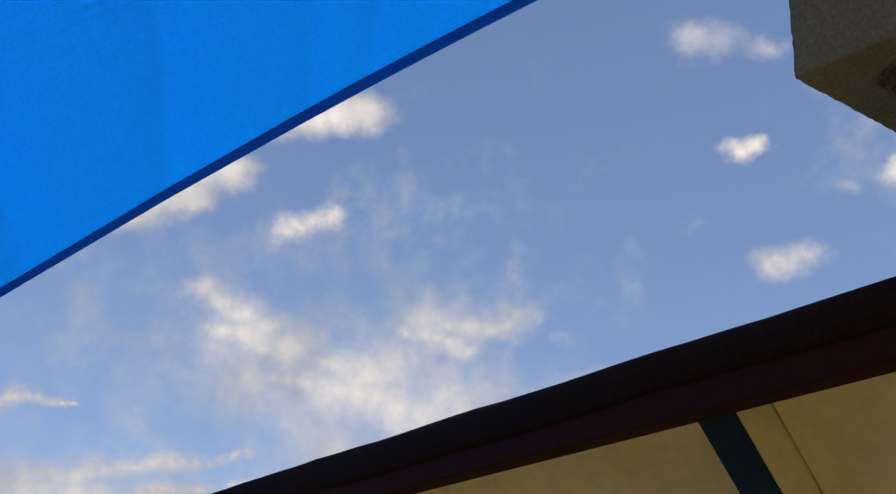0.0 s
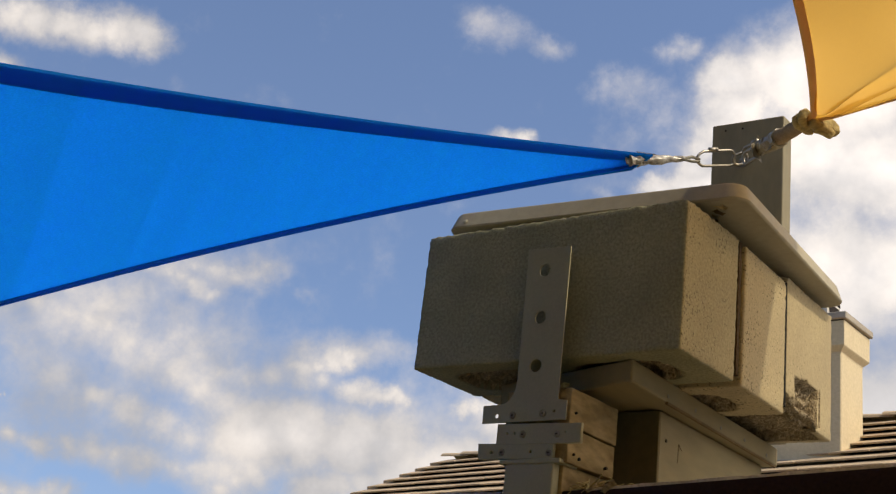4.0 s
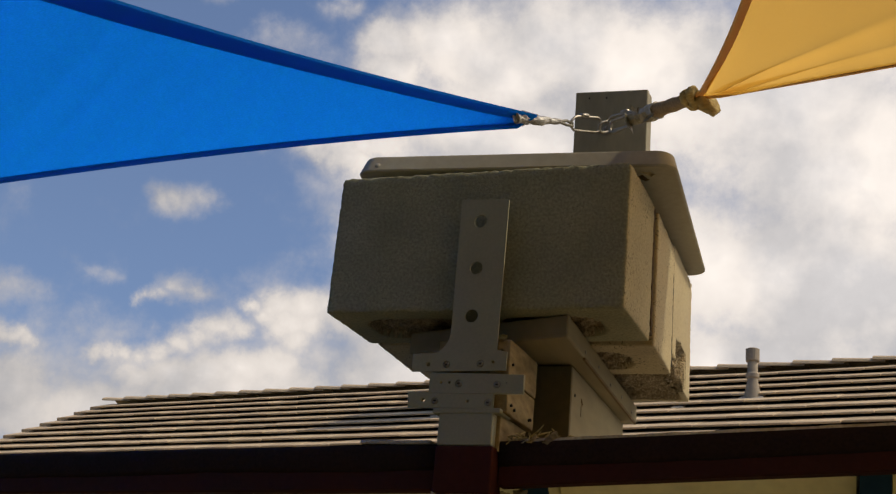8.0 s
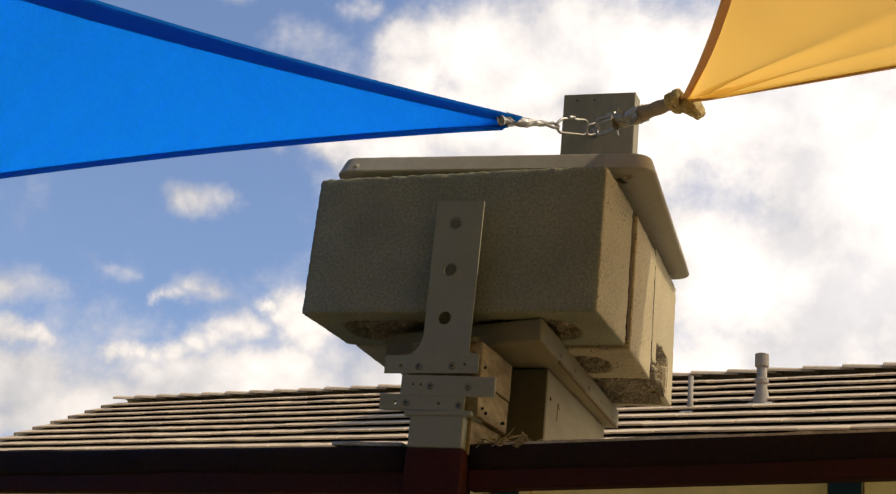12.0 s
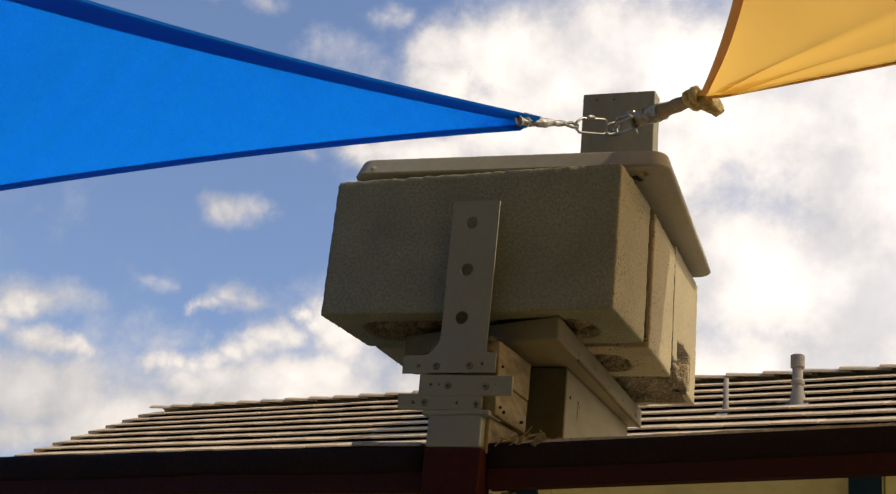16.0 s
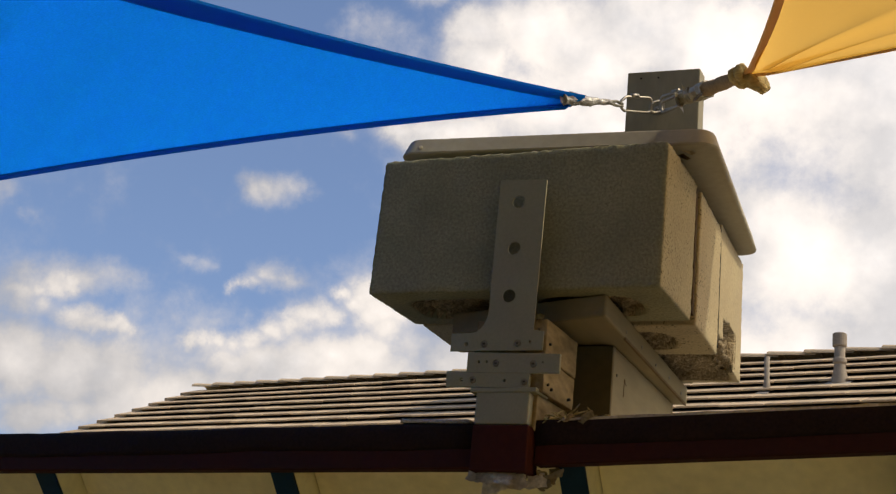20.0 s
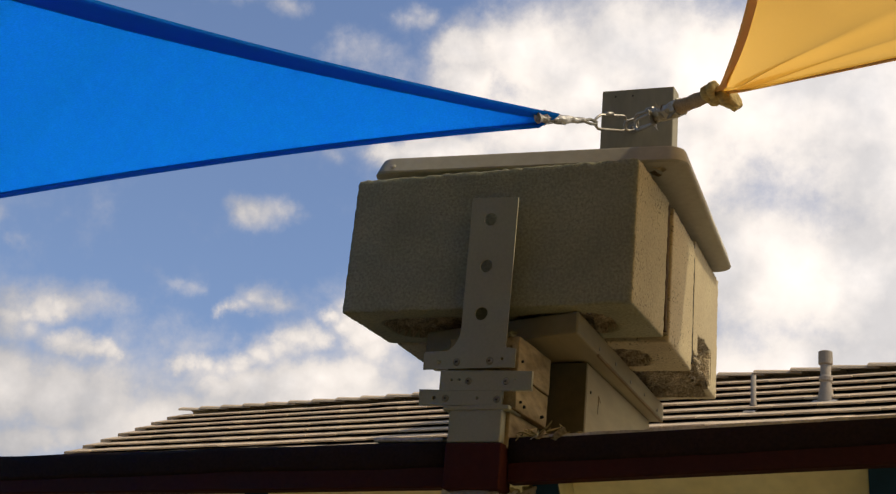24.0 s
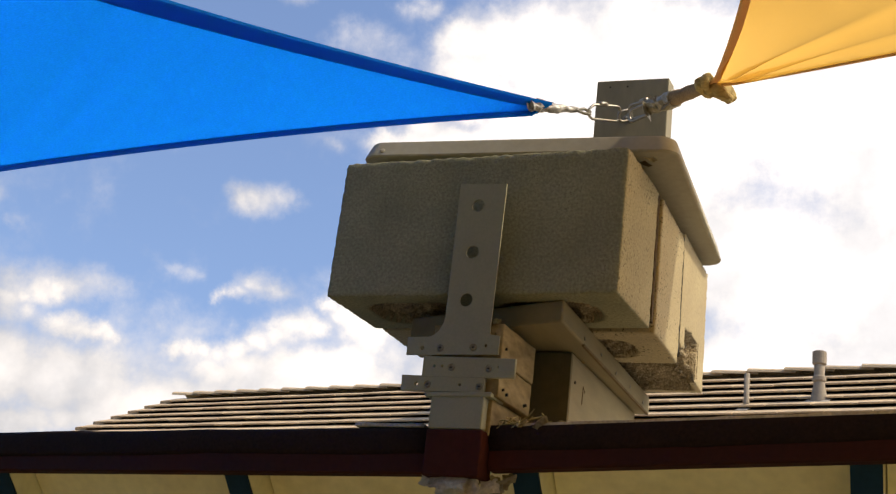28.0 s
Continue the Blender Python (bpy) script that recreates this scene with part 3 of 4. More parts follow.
    for a, b in zip(rings, rings[1:]):
        for i in range(m):
            bm.faces.new((a[i], b[i], b[(i + 1) % m], a[(i + 1) % m]))
    bm.faces.new(rings[0])
    bm.faces.new(rings[-1][::-1])
    bmesh.ops.recalc_face_normals(bm, faces=bm.faces[:])
    return bm


def board_section(x):
    lo, hi = eave_low(x), eave_z(x) - 0.006
    return [(0.0, lo + 0.002), (0.003, lo), (0.022, lo), (0.022, hi), (0.002, hi), (0.0, hi - 0.004)]


def felt_section(x):
    hi, lo = eave_z(x), eave_low(x)
    w = 0.0025 * noise.noise(Vector((x * 9, 3.1, 0))) + 0.0015 * noise.noise(Vector((x * 31, 1.1, 0)))
    mid = lo + (hi - lo) * (0.40 + 0.08 * noise.noise(Vector((x * 4, 7.7, 0))) + 0.03 * noise.noise(Vector((x * 23, 2.7, 0))))
    return [(-0.0006, mid), (-0.0016, mid + 0.006), (-0.005 + w * 0.5, hi - 0.016), (-0.0045 + w * 0.5, hi - 0.004 + w), (-0.003, hi + w * 0.6), (0.05, hi + 0.001), (0.05, hi - 0.005), (-0.001, hi - 0.006)]


eave = thing("eave", (0, 0, 0), "oxblood fascia of a low roof edge with black roofing felt lapped over it", "eave", kind="structure")
for x0, x1, n in ((LEFT_END, 0.176, 60), (0.252, RIGHT_END, 60)):
    part("fascia_board", strip(x0, x1, n, board_section), RED_PAINT, eave)
    part("roofing_felt", strip(x0, x1, n * 2, felt_section), TAR, eave, "black tarred roofing felt lapped over the edge", smooth=True)
# pale colour stands in for sunlight along the felt's top edge
SUNLIT_EDGE = material("sunlit felt edge", (0.66, 0.56, 0.38), 0.95, var=0.3, scale=20, fine=300, bump=0.3, stain=0.8, dark=(0.12, 0.09, 0.05))
part("felt_edge", strip(0.285, 1.6, 90, lambda x: [(-0.004, eave_z(x) - 0.002), (-0.004, eave_z(x) + 0.0012 + 0.0014 * noise.noise(Vector((x * 40, 0, 4)))), (0.05, eave_z(x) + 0.004), (0.05, eave_z(x) + 0.001)]), SUNLIT_EDGE, eave, "pale strip painted for the sunlit top edge of the felt")
deck = strip(LEFT_END, RIGHT_END, 40, lambda x: [(0.026, eave_z(x) - 0.026), (2.4, eave_z(x) - 0.026), (2.4, eave_z(x) - 0.007), (0.026, eave_z(x) - 0.007)])
tagged(part("roof_deck", deck, FELT_TOP), "low roof covered in pale mineral felt", "roof", kind="structure")

# Raking soffit below the fascia: cream boards between teal-edged ribs.
RAKE = Vector((-0.075, 0.74, -0.67)).normalized()
SIDE = Vector((1, 0, 0.03)).normalized()
NORMAL = SIDE.cross(RAKE).normalized()
soffit = thing("soffit", (0, 0, 0), "cream soffit boards between dark teal ribs under the eave", "soffit", kind="structure")


def raked(x, y, z, w, length, depth, up0):
    bm = bmesh.new()
    o = Vector((x, y, z))
    c = []
    for s in (0, length):
        for a, b in ((0, 0), (w, 0), (w, depth), (0, depth)):
            c.append(bm.verts.new(o + RAKE * s + SIDE * a + NORMAL * (b + up0)))
    for f in ((0, 1, 2, 3), (7, 6, 5, 4), (0, 4, 5, 1), (1, 5, 6, 2), (2, 6, 7, 3), (3, 7, 4, 0)):
        bm.faces.new([c[i] for i in f])
    bmesh.ops.recalc_face_normals(bm, faces=bm.faces[:])
    return bm


RIBS = [0.270 + (0.392 if k > 0 else 0.410) * k for k in range(-10, 8)]
for k, x in enumerate(RIBS):
    z = eave_low(x) + 0.008
    rib = part("rib", raked(x, 0.030, z, 0.034, 0.8, 0.075, 0.002), CREAM, soffit)
    part("rib_edge", raked(x, 0.030, z, 0.034, 0.8, 0.004, -0.003), TEAL, rib, "dark teal painted edge")
    b = raked(x + 0.036, 0.030, z + 0.001, (0.352 if x > 0.2 else 0.370), 0.8, 0.012, 0.045)
    part("soffit_board", b, CREAM, soffit)

# ---- the ballast stack on the roof edge ----
def block_shape(seed, cores, broken_end=False, chip=0.0012):
    def shape(p, key, h):
        q = p.copy()
        stone = False
        u, w, s = (p.x + h.x) / (2 * h.x), (p.y + h.y) / (2 * h.y), (p.z + h.z) / (2 * h.z)
        n = noise.noise(p * 130 + Vector((seed, 0, 0)))
        if p.z < -h.z + 0.001:
            for a, b in cores:
                if ((2 * u - a - b) / (b - a)) ** 4 + ((w - 0.52) / 0.29) ** 4 < 1:
                    q.z += 0.011 + 0.007 * n + 0.006 * noise.noise(p * 60 + Vector((seed, 9, 0)))
                    stone = True
        if broken_end:
            edge = 0.035 * noise.noise(Vector((w * 6, s * 6, seed))) + 0.015 * noise.noise(Vector((w * 21, s * 21, seed)))
            heap = 0.19 + 0.5 * edge < w < 0.66 + 0.3 * edge and s < 0.32 + 0.7 * edge - 0.12 * abs(w - 0.45)
            foot = s < 0.13 + edge and w < 0.66
            if p.x > h.x - 0.002 and (heap or foot):
                q.x -= 0.012 + 0.007 * n + 0.007 * noise.noise(p * 60) + 0.05 * max(0, 0.30 - s) * min(1, w)
                if s < 0.02:
                    q.z += 0.012
                stone = True
            if p.x > h.x - 0.002 and 0.70 < w < 0.725 and 0.04 < s < 0.32:
                q.x -= 0.007
                stone = True
            if p.z < -h.z + 0.001 and 0.04 < w < 0.91 + 0.2 * edge and 0.45 < u < (0.965 if w > 0.66 else 2):
                q.z += 0.014 + 0.007 * n + 0.006 * noise.noise(p * 55)
                stone = True
        rim = sum(1 for k in range(3) if abs(p[k]) > h[k] - 0.006)
        if rim >= 2:
            top = 1.0 if p.z > h.z - 0.006 else 0.35
            q -= Vector([math.copysign(1, c) if abs(c) > hh - 0.006 else 0 for c, hh in zip(p, h)]) * chip * top * max(0, 0.6 + 2.4 * noise.noise(p * 190 + Vector((seed, 1, 2))))
        q += noise.noise_vector(p * 120 + Vector((seed, 4, 0))) * 0.00012
        return q, stone

    return shape


def concrete_block(size, centre, turn, seed, cores, label, mat, broken=False):
    me = grid_box(size, (64, 56, 60) if broken else (70, 36, 36), 0.0025, block_shape(seed, cores, broken))
    for m in (mat, GROUT, CONCRETE_LIT_END if mat is CONCRETE else mat):
        me.materials.append(m)
    # split ends, more porous than the moulded faces; the paler tone is painted light
    for f in me.polygons:
        if abs(f.normal.x) > 0.8 and f.material_index == 0:
            f.material_index = 2
    ob = new("concrete_block", me)
    ob.matrix_world = pose(*centre, *turn)
    return tagged(ob, label, "block", "ballast blocks")


TWO_CORES = ((0.10, 0.43), (0.57, 0.88))
concrete_block((0.401, 0.147, 0.193), (0.1965, 0.0745, 2.3970), (0, 0.65, 0.6), 1.0, TWO_CORES, "grey-beige concrete block with grouted cores on a painted plank", CONCRETE)
concrete_block((0.392, 0.150, 0.190), (0.1990, 0.2280, 2.3935), (0, 0.5, 3.4), 5.0, TWO_CORES, "pitted beige concrete block wedged between two others", CONCRETE_LIGHT)
concrete_block((0.388, 0.190, 0.195), (0.1895, 0.4055, 2.4030), (0, 0.2, 3.3), 9.0, ((0.10, 0.43),), "beige concrete block with a broken, grout-filled end", CONCRETE_SMOOTH, True)

JOINT = material("dark packing felt", (0.085, 0.055, 0.026), 1.0, var=0.4, scale=40, fine=240, bump=0.6, dist=0.002, stain=0.8, dark=(0.03, 0.02, 0.01))
# second strip: black set in the crack to paint its shade
for y, deep, x1, turn, mat, label in ((0.1512, 0.0085, 0.1985, 1.7, JOINT, "dark brown packing strip between two concrete blocks"), (0.3068, 0.0066, 0.1925, 3.35, SHADE_BLACK, "black strip painted for the shade in the crack between two blocks")):
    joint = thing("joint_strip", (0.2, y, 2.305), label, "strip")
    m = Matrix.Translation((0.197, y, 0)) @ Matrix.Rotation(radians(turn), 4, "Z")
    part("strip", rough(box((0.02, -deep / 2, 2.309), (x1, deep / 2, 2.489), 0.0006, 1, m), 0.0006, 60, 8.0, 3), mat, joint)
LID_TURN = Matrix.Translation((0.000, 0.0265, 2.519)) @ Matrix.Rotation(radians(5.2), 4, "Z") @ Matrix.Rotation(radians(0.9), 4, "Y")


def lid_mesh():
    """A board with round corners and a lip turned down at its rim."""
    w, d, r, t = 0.444, 0.441, 0.024, 0.0240
    loop = []
    for cx, cy, a0 in ((w - r, r, -90), (w - r, d - r, 0), (r, d - r, 90), (r, r, 180)):
        for k in range(16):
            a = radians(a0 + 6 * k)
            loop.append((cx + r * math.cos(a), cy + r * math.sin(a)))
    bm = bmesh.new()

    def ring(inset, z):
        c = Vector((w / 2, d / 2))
        return [bm.verts.new(((x - c.x) * (1 - inset / (w / 2)) + c.x, (y - c.y) * (1 - inset / (d / 2)) + c.y, z)) for x, y in loop]

    rings = [ring(0.010, -0.0016), ring(0.003, -0.002), ring(0.001, -0.001), ring(0, 0.001), ring(0.0060, t - 0.003), ring(0.0070, t - 0.001), ring(0.010, t)]
    for a, b in zip(rings, rings[1:]):
        for i in range(len(loop)):
            bm.faces.new((a[i], a[(i + 1) % len(loop)], b[(i + 1) % len(loop)], b[i]))
    bm.faces.new(rings[0][::-1])
    bm.faces.new(rings[-1])
    bmesh.ops.transform(bm, matrix=LID_TURN, verts=bm.verts)
    return bm


lid = thing("lid", (0.2, 0.25, 2.51), "beige painted board lid with rounded corners lying on concrete blocks", "lid")
part("board", lid_mesh(), PAINT_BOARD, lid)
for y, low in ((0.110, -0.0215), (0.395, -0.0125)):
    part("batten", box((0.05, y, low), (0.375, y + 0.04, 0.0055), 0.002, 1, LID_TURN), BROWN_CLOTH, lid, "dark packing batten under the board")

# lip rivets and the worn notch under the corner of the lid
for x, y in ((0.020, 0.012),):
    bm = lathe([(0.0045, 0), (0.0045, 0.0012), (0.002, 0.0024)], 10)
    bmesh.ops.transform(bm, matrix=LID_TURN @ pose(x + 0.012, 0.0035, 0.0085, 62, 0, 0), verts=bm.verts)
    part("rivet", bm, PAINT_BOARD, lid)
for k in range(5):
    bm = crumple((0.022 - 0.002 * k, 0.011), 7, 0.004, k + 120.0, 0.0022, 70)
    bmesh.ops.transform(bm, matrix=LID_TURN @ pose(0.404 - 0.009 * k, 0.020 + 0.014 * k, -0.003, 0, 20 - 9 * k, 35), verts=bm.verts)
    part("split", bm, (DRY_LEAF, BROWN_CLOTH)[k % 2], lid, "splintered worn patch under the rim")

# plank, beam and packing pieces under the blocks
PLANK = Matrix.Translation((0.204, 0.018, 2.270)) @ Matrix.Rotation(radians(3.2), 4, "Z")
plank = thing("plank", (0.2, 0.25, 2.27), "beige painted plank under concrete blocks, on a timber beam", "plank")
bm = box((-0.118, 0, 0), (0.118, 0.487, 0.029), 0.003, 2)
for v in bm.verts:
    if v.co.y < 0.1 and v.co.x < 0:
        v.co.y += 0.075
bmesh.ops.transform(bm, matrix=PLANK, verts=bm.verts)
part("board", rough(bm, 0.0006, 30, 2.0), PAINT_WOOD, plank)
for k in range(5):
    bm = lathe([(0.0026, 0), (0.0026, 0.0008)], 8)
    bmesh.ops.transform(bm, matrix=PLANK @ pose(0.1185, 0.10 + 0.085 * k, 0.008 + 0.003 * (k % 2), 0, 90, 0), verts=bm.verts)
    part("nail_head", bm, SCREW, plank)
part("seam", box((0.1150, 0.10, -0.0022), (0.1186, 0.48, 0.0012), 0.0004, 1, PLANK), BROWN_CLOTH, plank, "dark open seam along the lower edge")
BEAM = Matrix.Translation((0.292, 0.153, 0)) @ Matrix.Rotation(radians(2.4), 4, "Z")
beam = thing("beam", (0.22, 0.3, 2.10), "beige painted timber beam standing on the roof under a plank", "beam")
part("timber", rough(box((-0.14, 0, 2.100), (0, 0.34, 2.2685), 0.002, 1, BEAM), 0.0005, 40, 4.0), PAINT_WOOD, beam)
# thin dark sheet: shade from plank and packing put into its colour
part("shaded_end", box((-0.139, -0.002, 2.102), (-0.001, 0.0005, 2.2675), 0.0006, 1, BEAM), SHADED_END, beam, "dark end face with the shade of plank and packing painted in")
# scratches drawn into the paint of its side
for (y0, z0), (y1, z1) in (((0.055, 2.236), (0.054, 2.211)), ((0.055, 2.236), (0.0655, 2.229))):
    L0, L1 = BEAM @ Vector((0.0006, y0, z0)), BEAM @ Vector((0.0006, y1, z1))
    part("scratch", tube([L0, L1], 0.0004, 5), BROWN_CLOTH, beam, "dark scratch in the paint")
part("nail_hole", tube([BEAM @ Vector((-0.002, 0.018, 2.232)), BEAM @ Vector((0.0008, 0.018, 2.232))], 0.0022, 8), SHADE_BLACK, beam)

pack = thing("packing", (0.21, 0.06, 2.12), "stack of weathered beige timber packing pieces beside the beam", "timber stack")
LAYERS = ((0.166, 0.2605, -0.012, 0.100, 2.2105, 2.2580), (0.166, 0.261, -0.013, 0.098, 2.1665, 2.2082), (0.178, 0.252, -0.006, 0.092, 2.120, 2.1655))
for k, (x0, x1, y0, y1, z0, z1) in enumerate(LAYERS):
    m = Matrix.Translation((0.21, 0, 0)) @ Matrix.Rotation(radians((0.3, 0.8, 0)[k]), 4, "Z") @ Matrix.Translation((-0.21, 0, 0))
    part("packing_piece", rough(box((x0, y0, z0), (x1, y1, z1), 0.0016, 2, m), 0.0013, 70, k + 3.0, 3), PACK_WOOD, pack)
for x, y, z, r in ((0.2612, 0.000, 2.2275, 0.0017), (0.2622, 0.000, 2.1765, 0.0017), (0.2622, 0.0125, 2.1735, 0.0021), (0.2630, 0.074, 2.1755, 0.0020)):
    part("nail_hole", tube([(x - 0.004, y, z), (x + 0.0012, y, z + 0.001)], r, 7), SHADE_BLACK, pack)
rng = random.Random(11)
for k in range(9):
    # splintered fibres along the upper edge beside the strap
    bm = crumple((rng.uniform(0.005, 0.011), rng.uniform(0.004, 0.007)), 4, 0.003, k + 140.0, 0.0012, 90)
    bmesh.ops.transform(bm, matrix=pose(0.2475 + 0.006 * rng.random(), -0.0135 + 0.010 * rng.random(), 2.240 + 0.022 * rng.random(), rng.uniform(40, 110), rng.uniform(-40, 40), rng.uniform(-50, 50)), verts=bm.verts)
    part("splinter", bm, (STRAW, PACK_WOOD)[k % 2], pack, "pale frayed splinter")

# steel strap and brackets in front
bracket = thing("bracket", (0.21, -0.015, 2.07), "beige painted steel strap bracket screwed to timber packing", "bracket")
fillet = [(0.183 - 0.022 * (1 - math.cos(a)), 2.2395 + 0.030 * (1 - math.sin(a))) for a in [radians(90 / 8 * k) for k in range(9)]]
strap_line = [(0.1835, 2.4445), (0.2475, 2.4405), (0.2450, 2.2420), (0.2585, 2.2395), (0.2585, 2.2165), (0.1350, 2.2170), (0.1345, 2.2395), (0.158, 2.2395)]
strap_line += fillet[::-1]
SCREWS = ([(0.1806, 2.2250), (0.2251, 2.2252)], [(0.1995, 2.1998), (0.2491, 2.1982)], [(0.1699, 2.1789), (0.2389, 2.1761)])


def sunk(row):
    """The wider holes in which the screw heads lie."""
    return [(x, z, 0.0050) for x, z in SCREWS[row]]


part("strap", plate(strap_line, [(0.2110, 2.413, 0.0088), (0.2100, 2.350, 0.0088), (0.2085, 2.287, 0.0088), (0.1560, 2.2255, 0.0031), (0.2414, 2.2273, 0.0023)] + sunk(0), -0.0185, -0.0170, 0.0003), PAINT_STEEL, bracket)
mid = [(0.1610, 2.2140), (0.2825, 2.2100), (0.2825, 2.1870), (0.1610, 2.1890)]
low = [(0.1335, 2.1905), (0.2450, 2.1865), (0.2450, 2.1695), (0.1345, 2.1715)]
part("plate", plate(mid, [(0.1764, 2.2017, 0.0021), (0.1872, 2.2017, 0.0021), (0.2612, 2.2000, 0.0015)] + sunk(1), -0.0200, -0.0160), PAINT_STEEL, bracket)
part("plate", plate(low, [(0.1543, 2.1795, 0.0030), (0.2128, 2.1781, 0.0023)] + sunk(2), -0.0195, -0.0155), PAINT_STEEL, bracket)
for row, y in ((0, -0.0160), (1, -0.0175), (2, -0.0170)):
    for x, z in SCREWS[row]:
        bm = lathe([(0.0041, -0.003), (0.0043, 0.0016), (0.0034, 0.0036), (0.0018, 0.0042), (0.0016, 0.0030)], 14)
        bmesh.ops.transform(bm, matrix=pose(x, y, z, 90, 0, 0), verts=bm.verts)
        screw = part("screw", bm, SCREW, bracket, "sunk screw head", smooth=True)
        part("screw_slot", box((x - 0.0014, y - 0.0045, z - 0.0005), (x + 0.0014, y - 0.0039, z + 0.0005), 0), SHADE_BLACK, screw)
part("foot", box((0.1765, -0.0200, 2.1240), (0.2470, 0.0180, 2.1640), 0.002), PAINT_STEEL, bracket)
part("foot_lip", box((0.1680, -0.0210, 2.1635), (0.2560, 0.0200, 2.1695), 0.0015), PAINT_STEEL, bracket)
part("foot_sleeve", box((0.1760, -0.0215, 2.0670), (0.2500, 0.0160, 2.1235), 0.002), RED_PAINT, bracket, "oxblood painted lower sleeve")

# stud behind the lid
post = thing("post", (0.237, 0.53, 2.312), "beige painted timber stud fixed to the back of a concrete block", "post")
bm = box((0.167, 0.5095, 2.312), (0.296, 0.5420, 2.861), 0.002)
for v in bm.verts:
    v.co.z += 0.05 * (0.232 - v.co.x) if v.co.z > 2.7 else 0
part("stud", rough(bm, 0.0004, 25, 7.0), STUD_PAINT, post)
for x, z in ((0.192, 2.850), (0.223, 2.848), (0.221, 2.740), (0.195, 2.705)):
    part("nail_hole", tube([(x, 0.512, z), (x, 0.5087, z)], 0.0016, 8), SHADE_BLACK, post)

# ---- hardware between the sails and the stud ----
EYE = Vector((0.226, 0.500, 2.785))
CLAMP, KNOT = Vector((0.148, 0.318, 2.726)), Vector((0.408, 0.338, 2.744))


LEAN = Vector((-0.22, 0.34, -0.91))


def link_ring(a, b, width, wire, steps=28, taper=1.0):
    """An oval link from a to b, lying in a plane that leans; taper: how wide it is at a beside b."""
    a, b = Vector(a), Vector(b)
    d = (b - a).normalized()
    side = (LEAN - d * d.dot(LEAN)).normalized()
    half = (b - a).length / 2 - width / 2
    pts = []
    for k in range(steps):
        t = k * math.tau / steps
        c = math.cos(t)
        pts.append((a + b) / 2 + d * (math.copysign(half, c) + width / 2 * c) + side * (width / 2 * math.sin(t) * (1 + taper + (1 - taper) * c) / 2))
    return tube(pts, wire, 8, True)


bolt = thing("eye_bolt", EYE, "zinc eye bolt screwed into the timber stud", "eye bolt")
part("ring", link_ring(EYE + Vector((-0.008, -0.012, -0.006)), EYE + Vector((0.010, 0.002, 0.006)), 0.018, 0.0026), ZINC, bolt, smooth=True)
part("shank", tube([EYE + Vector((0, -0.001, 0)), EYE + Vector((0, 0.018, 0))], 0.0030, 10), ZINC, bolt, smooth=True)
part("washer", tube([EYE + Vector((0, 0.0085, 0)), EYE + Vector((0, 0.0120, 0))], 0.009, 16), ZINC, bolt)


def carabiner(a, b, label):
    c = thing("carabiner", a, label, "carabiner", "carabiners on the stud")
    part("body", link_ring(a, b, 0.032, 0.0024, taper=0.55), ZINC, c, smooth=True)
    d = (b - a).normalized()
    p = a.lerp(b, 0.32)
    s = (LEAN - d * d.dot(LEAN)).normalized() * -0.0150
    part("gate_sleeve", tube([p + s, p + s + d * 0.018], 0.0036, 10), ZINC, c, smooth=True)
    return c


TOW = CLAMP + (EYE - CLAMP) * 0.53
carabiner(TOW, EYE + Vector((-0.006, -0.012, 0)), "zinc carabiner joining the blue sail to an eye bolt")
KEND = KNOT + (EYE - KNOT) * 0.62
carabiner(KEND, EYE + Vector((0.008, -0.010, 0.002)), "zinc carabiner joining the yellow sail to an eye bolt")


def wrap(a, b, r0, r1, n, seed, amount):
    """A lumpy wrapped sleeve from a to b."""
    a, b = Vector(a), Vector(b)
    pts = [a.lerp(b, k / n) + noise.noise_vector(Vector((k * 0.7, seed, 0))) * amount * 0.5 for k in range(n + 1)]
    rad = [(r0 + (r1 - r0) * k / n) * (1 + 0.25 * noise.noise(Vector((k * 1.3, seed, 5)))) for k in range(n + 1)]
    bm = tube(pts, rad, 14)
    for v in bm.verts:
        v.co += noise.noise_vector(v.co * 130 + Vector((seed, 0, 0))) * amount
    return bm


tape = thing("tape_wrap", CLAMP, "crumpled silver tape wrapped round the corner of the blue sail", "tape")
REACH = EYE - CLAMP
part("sleeve", wrap(CLAMP - REACH * 0.08 + Vector((-0.008, -0.008, -0.006)), CLAMP + REACH * 0.40, 0.0100, 0.0044, 14, 3.0, 0.0022), TAPE, tape)
for k in range(3):
    bm = crumple((0.040 - 0.006 * k, 0.019 - 0.003 * k), 9, 0.0030, k + 1.0, 0.0006, 30)
    bmesh.ops.transform(bm, matrix=Matrix.Translation(CLAMP + REACH * (-0.02 + 0.10 * k) + Vector((-0.006, -0.010, -0.006 + 0.005 * (k % 2)))) @ pose(0, 0, 0, 80 + 9 * k, 8 * k - 14, 60), verts=bm.verts)
    part("tape_scrap", bm, TAPE, tape, smooth=True)
for z in (0.004, -0.004):
    part("cord", tube([CLAMP + REACH * 0.38, CLAMP + REACH * 0.48 + Vector((0, 0, z)), TOW + Vector((0.002, 0.006, z * 0.5))], 0.0026, 8), SCREW, tape)

sling = thing("sling", KNOT, "brown cloth sling with yellowed tape tied to the yellow sail", "sling")
HAUL = EYE - KNOT
part("cloth", wrap(KNOT + HAUL * 0.02, KNOT + HAUL * 0.44, 0.0100, 0.0135, 8, 11.0, 0.0015), SLING_CLOTH, sling, smooth=True)
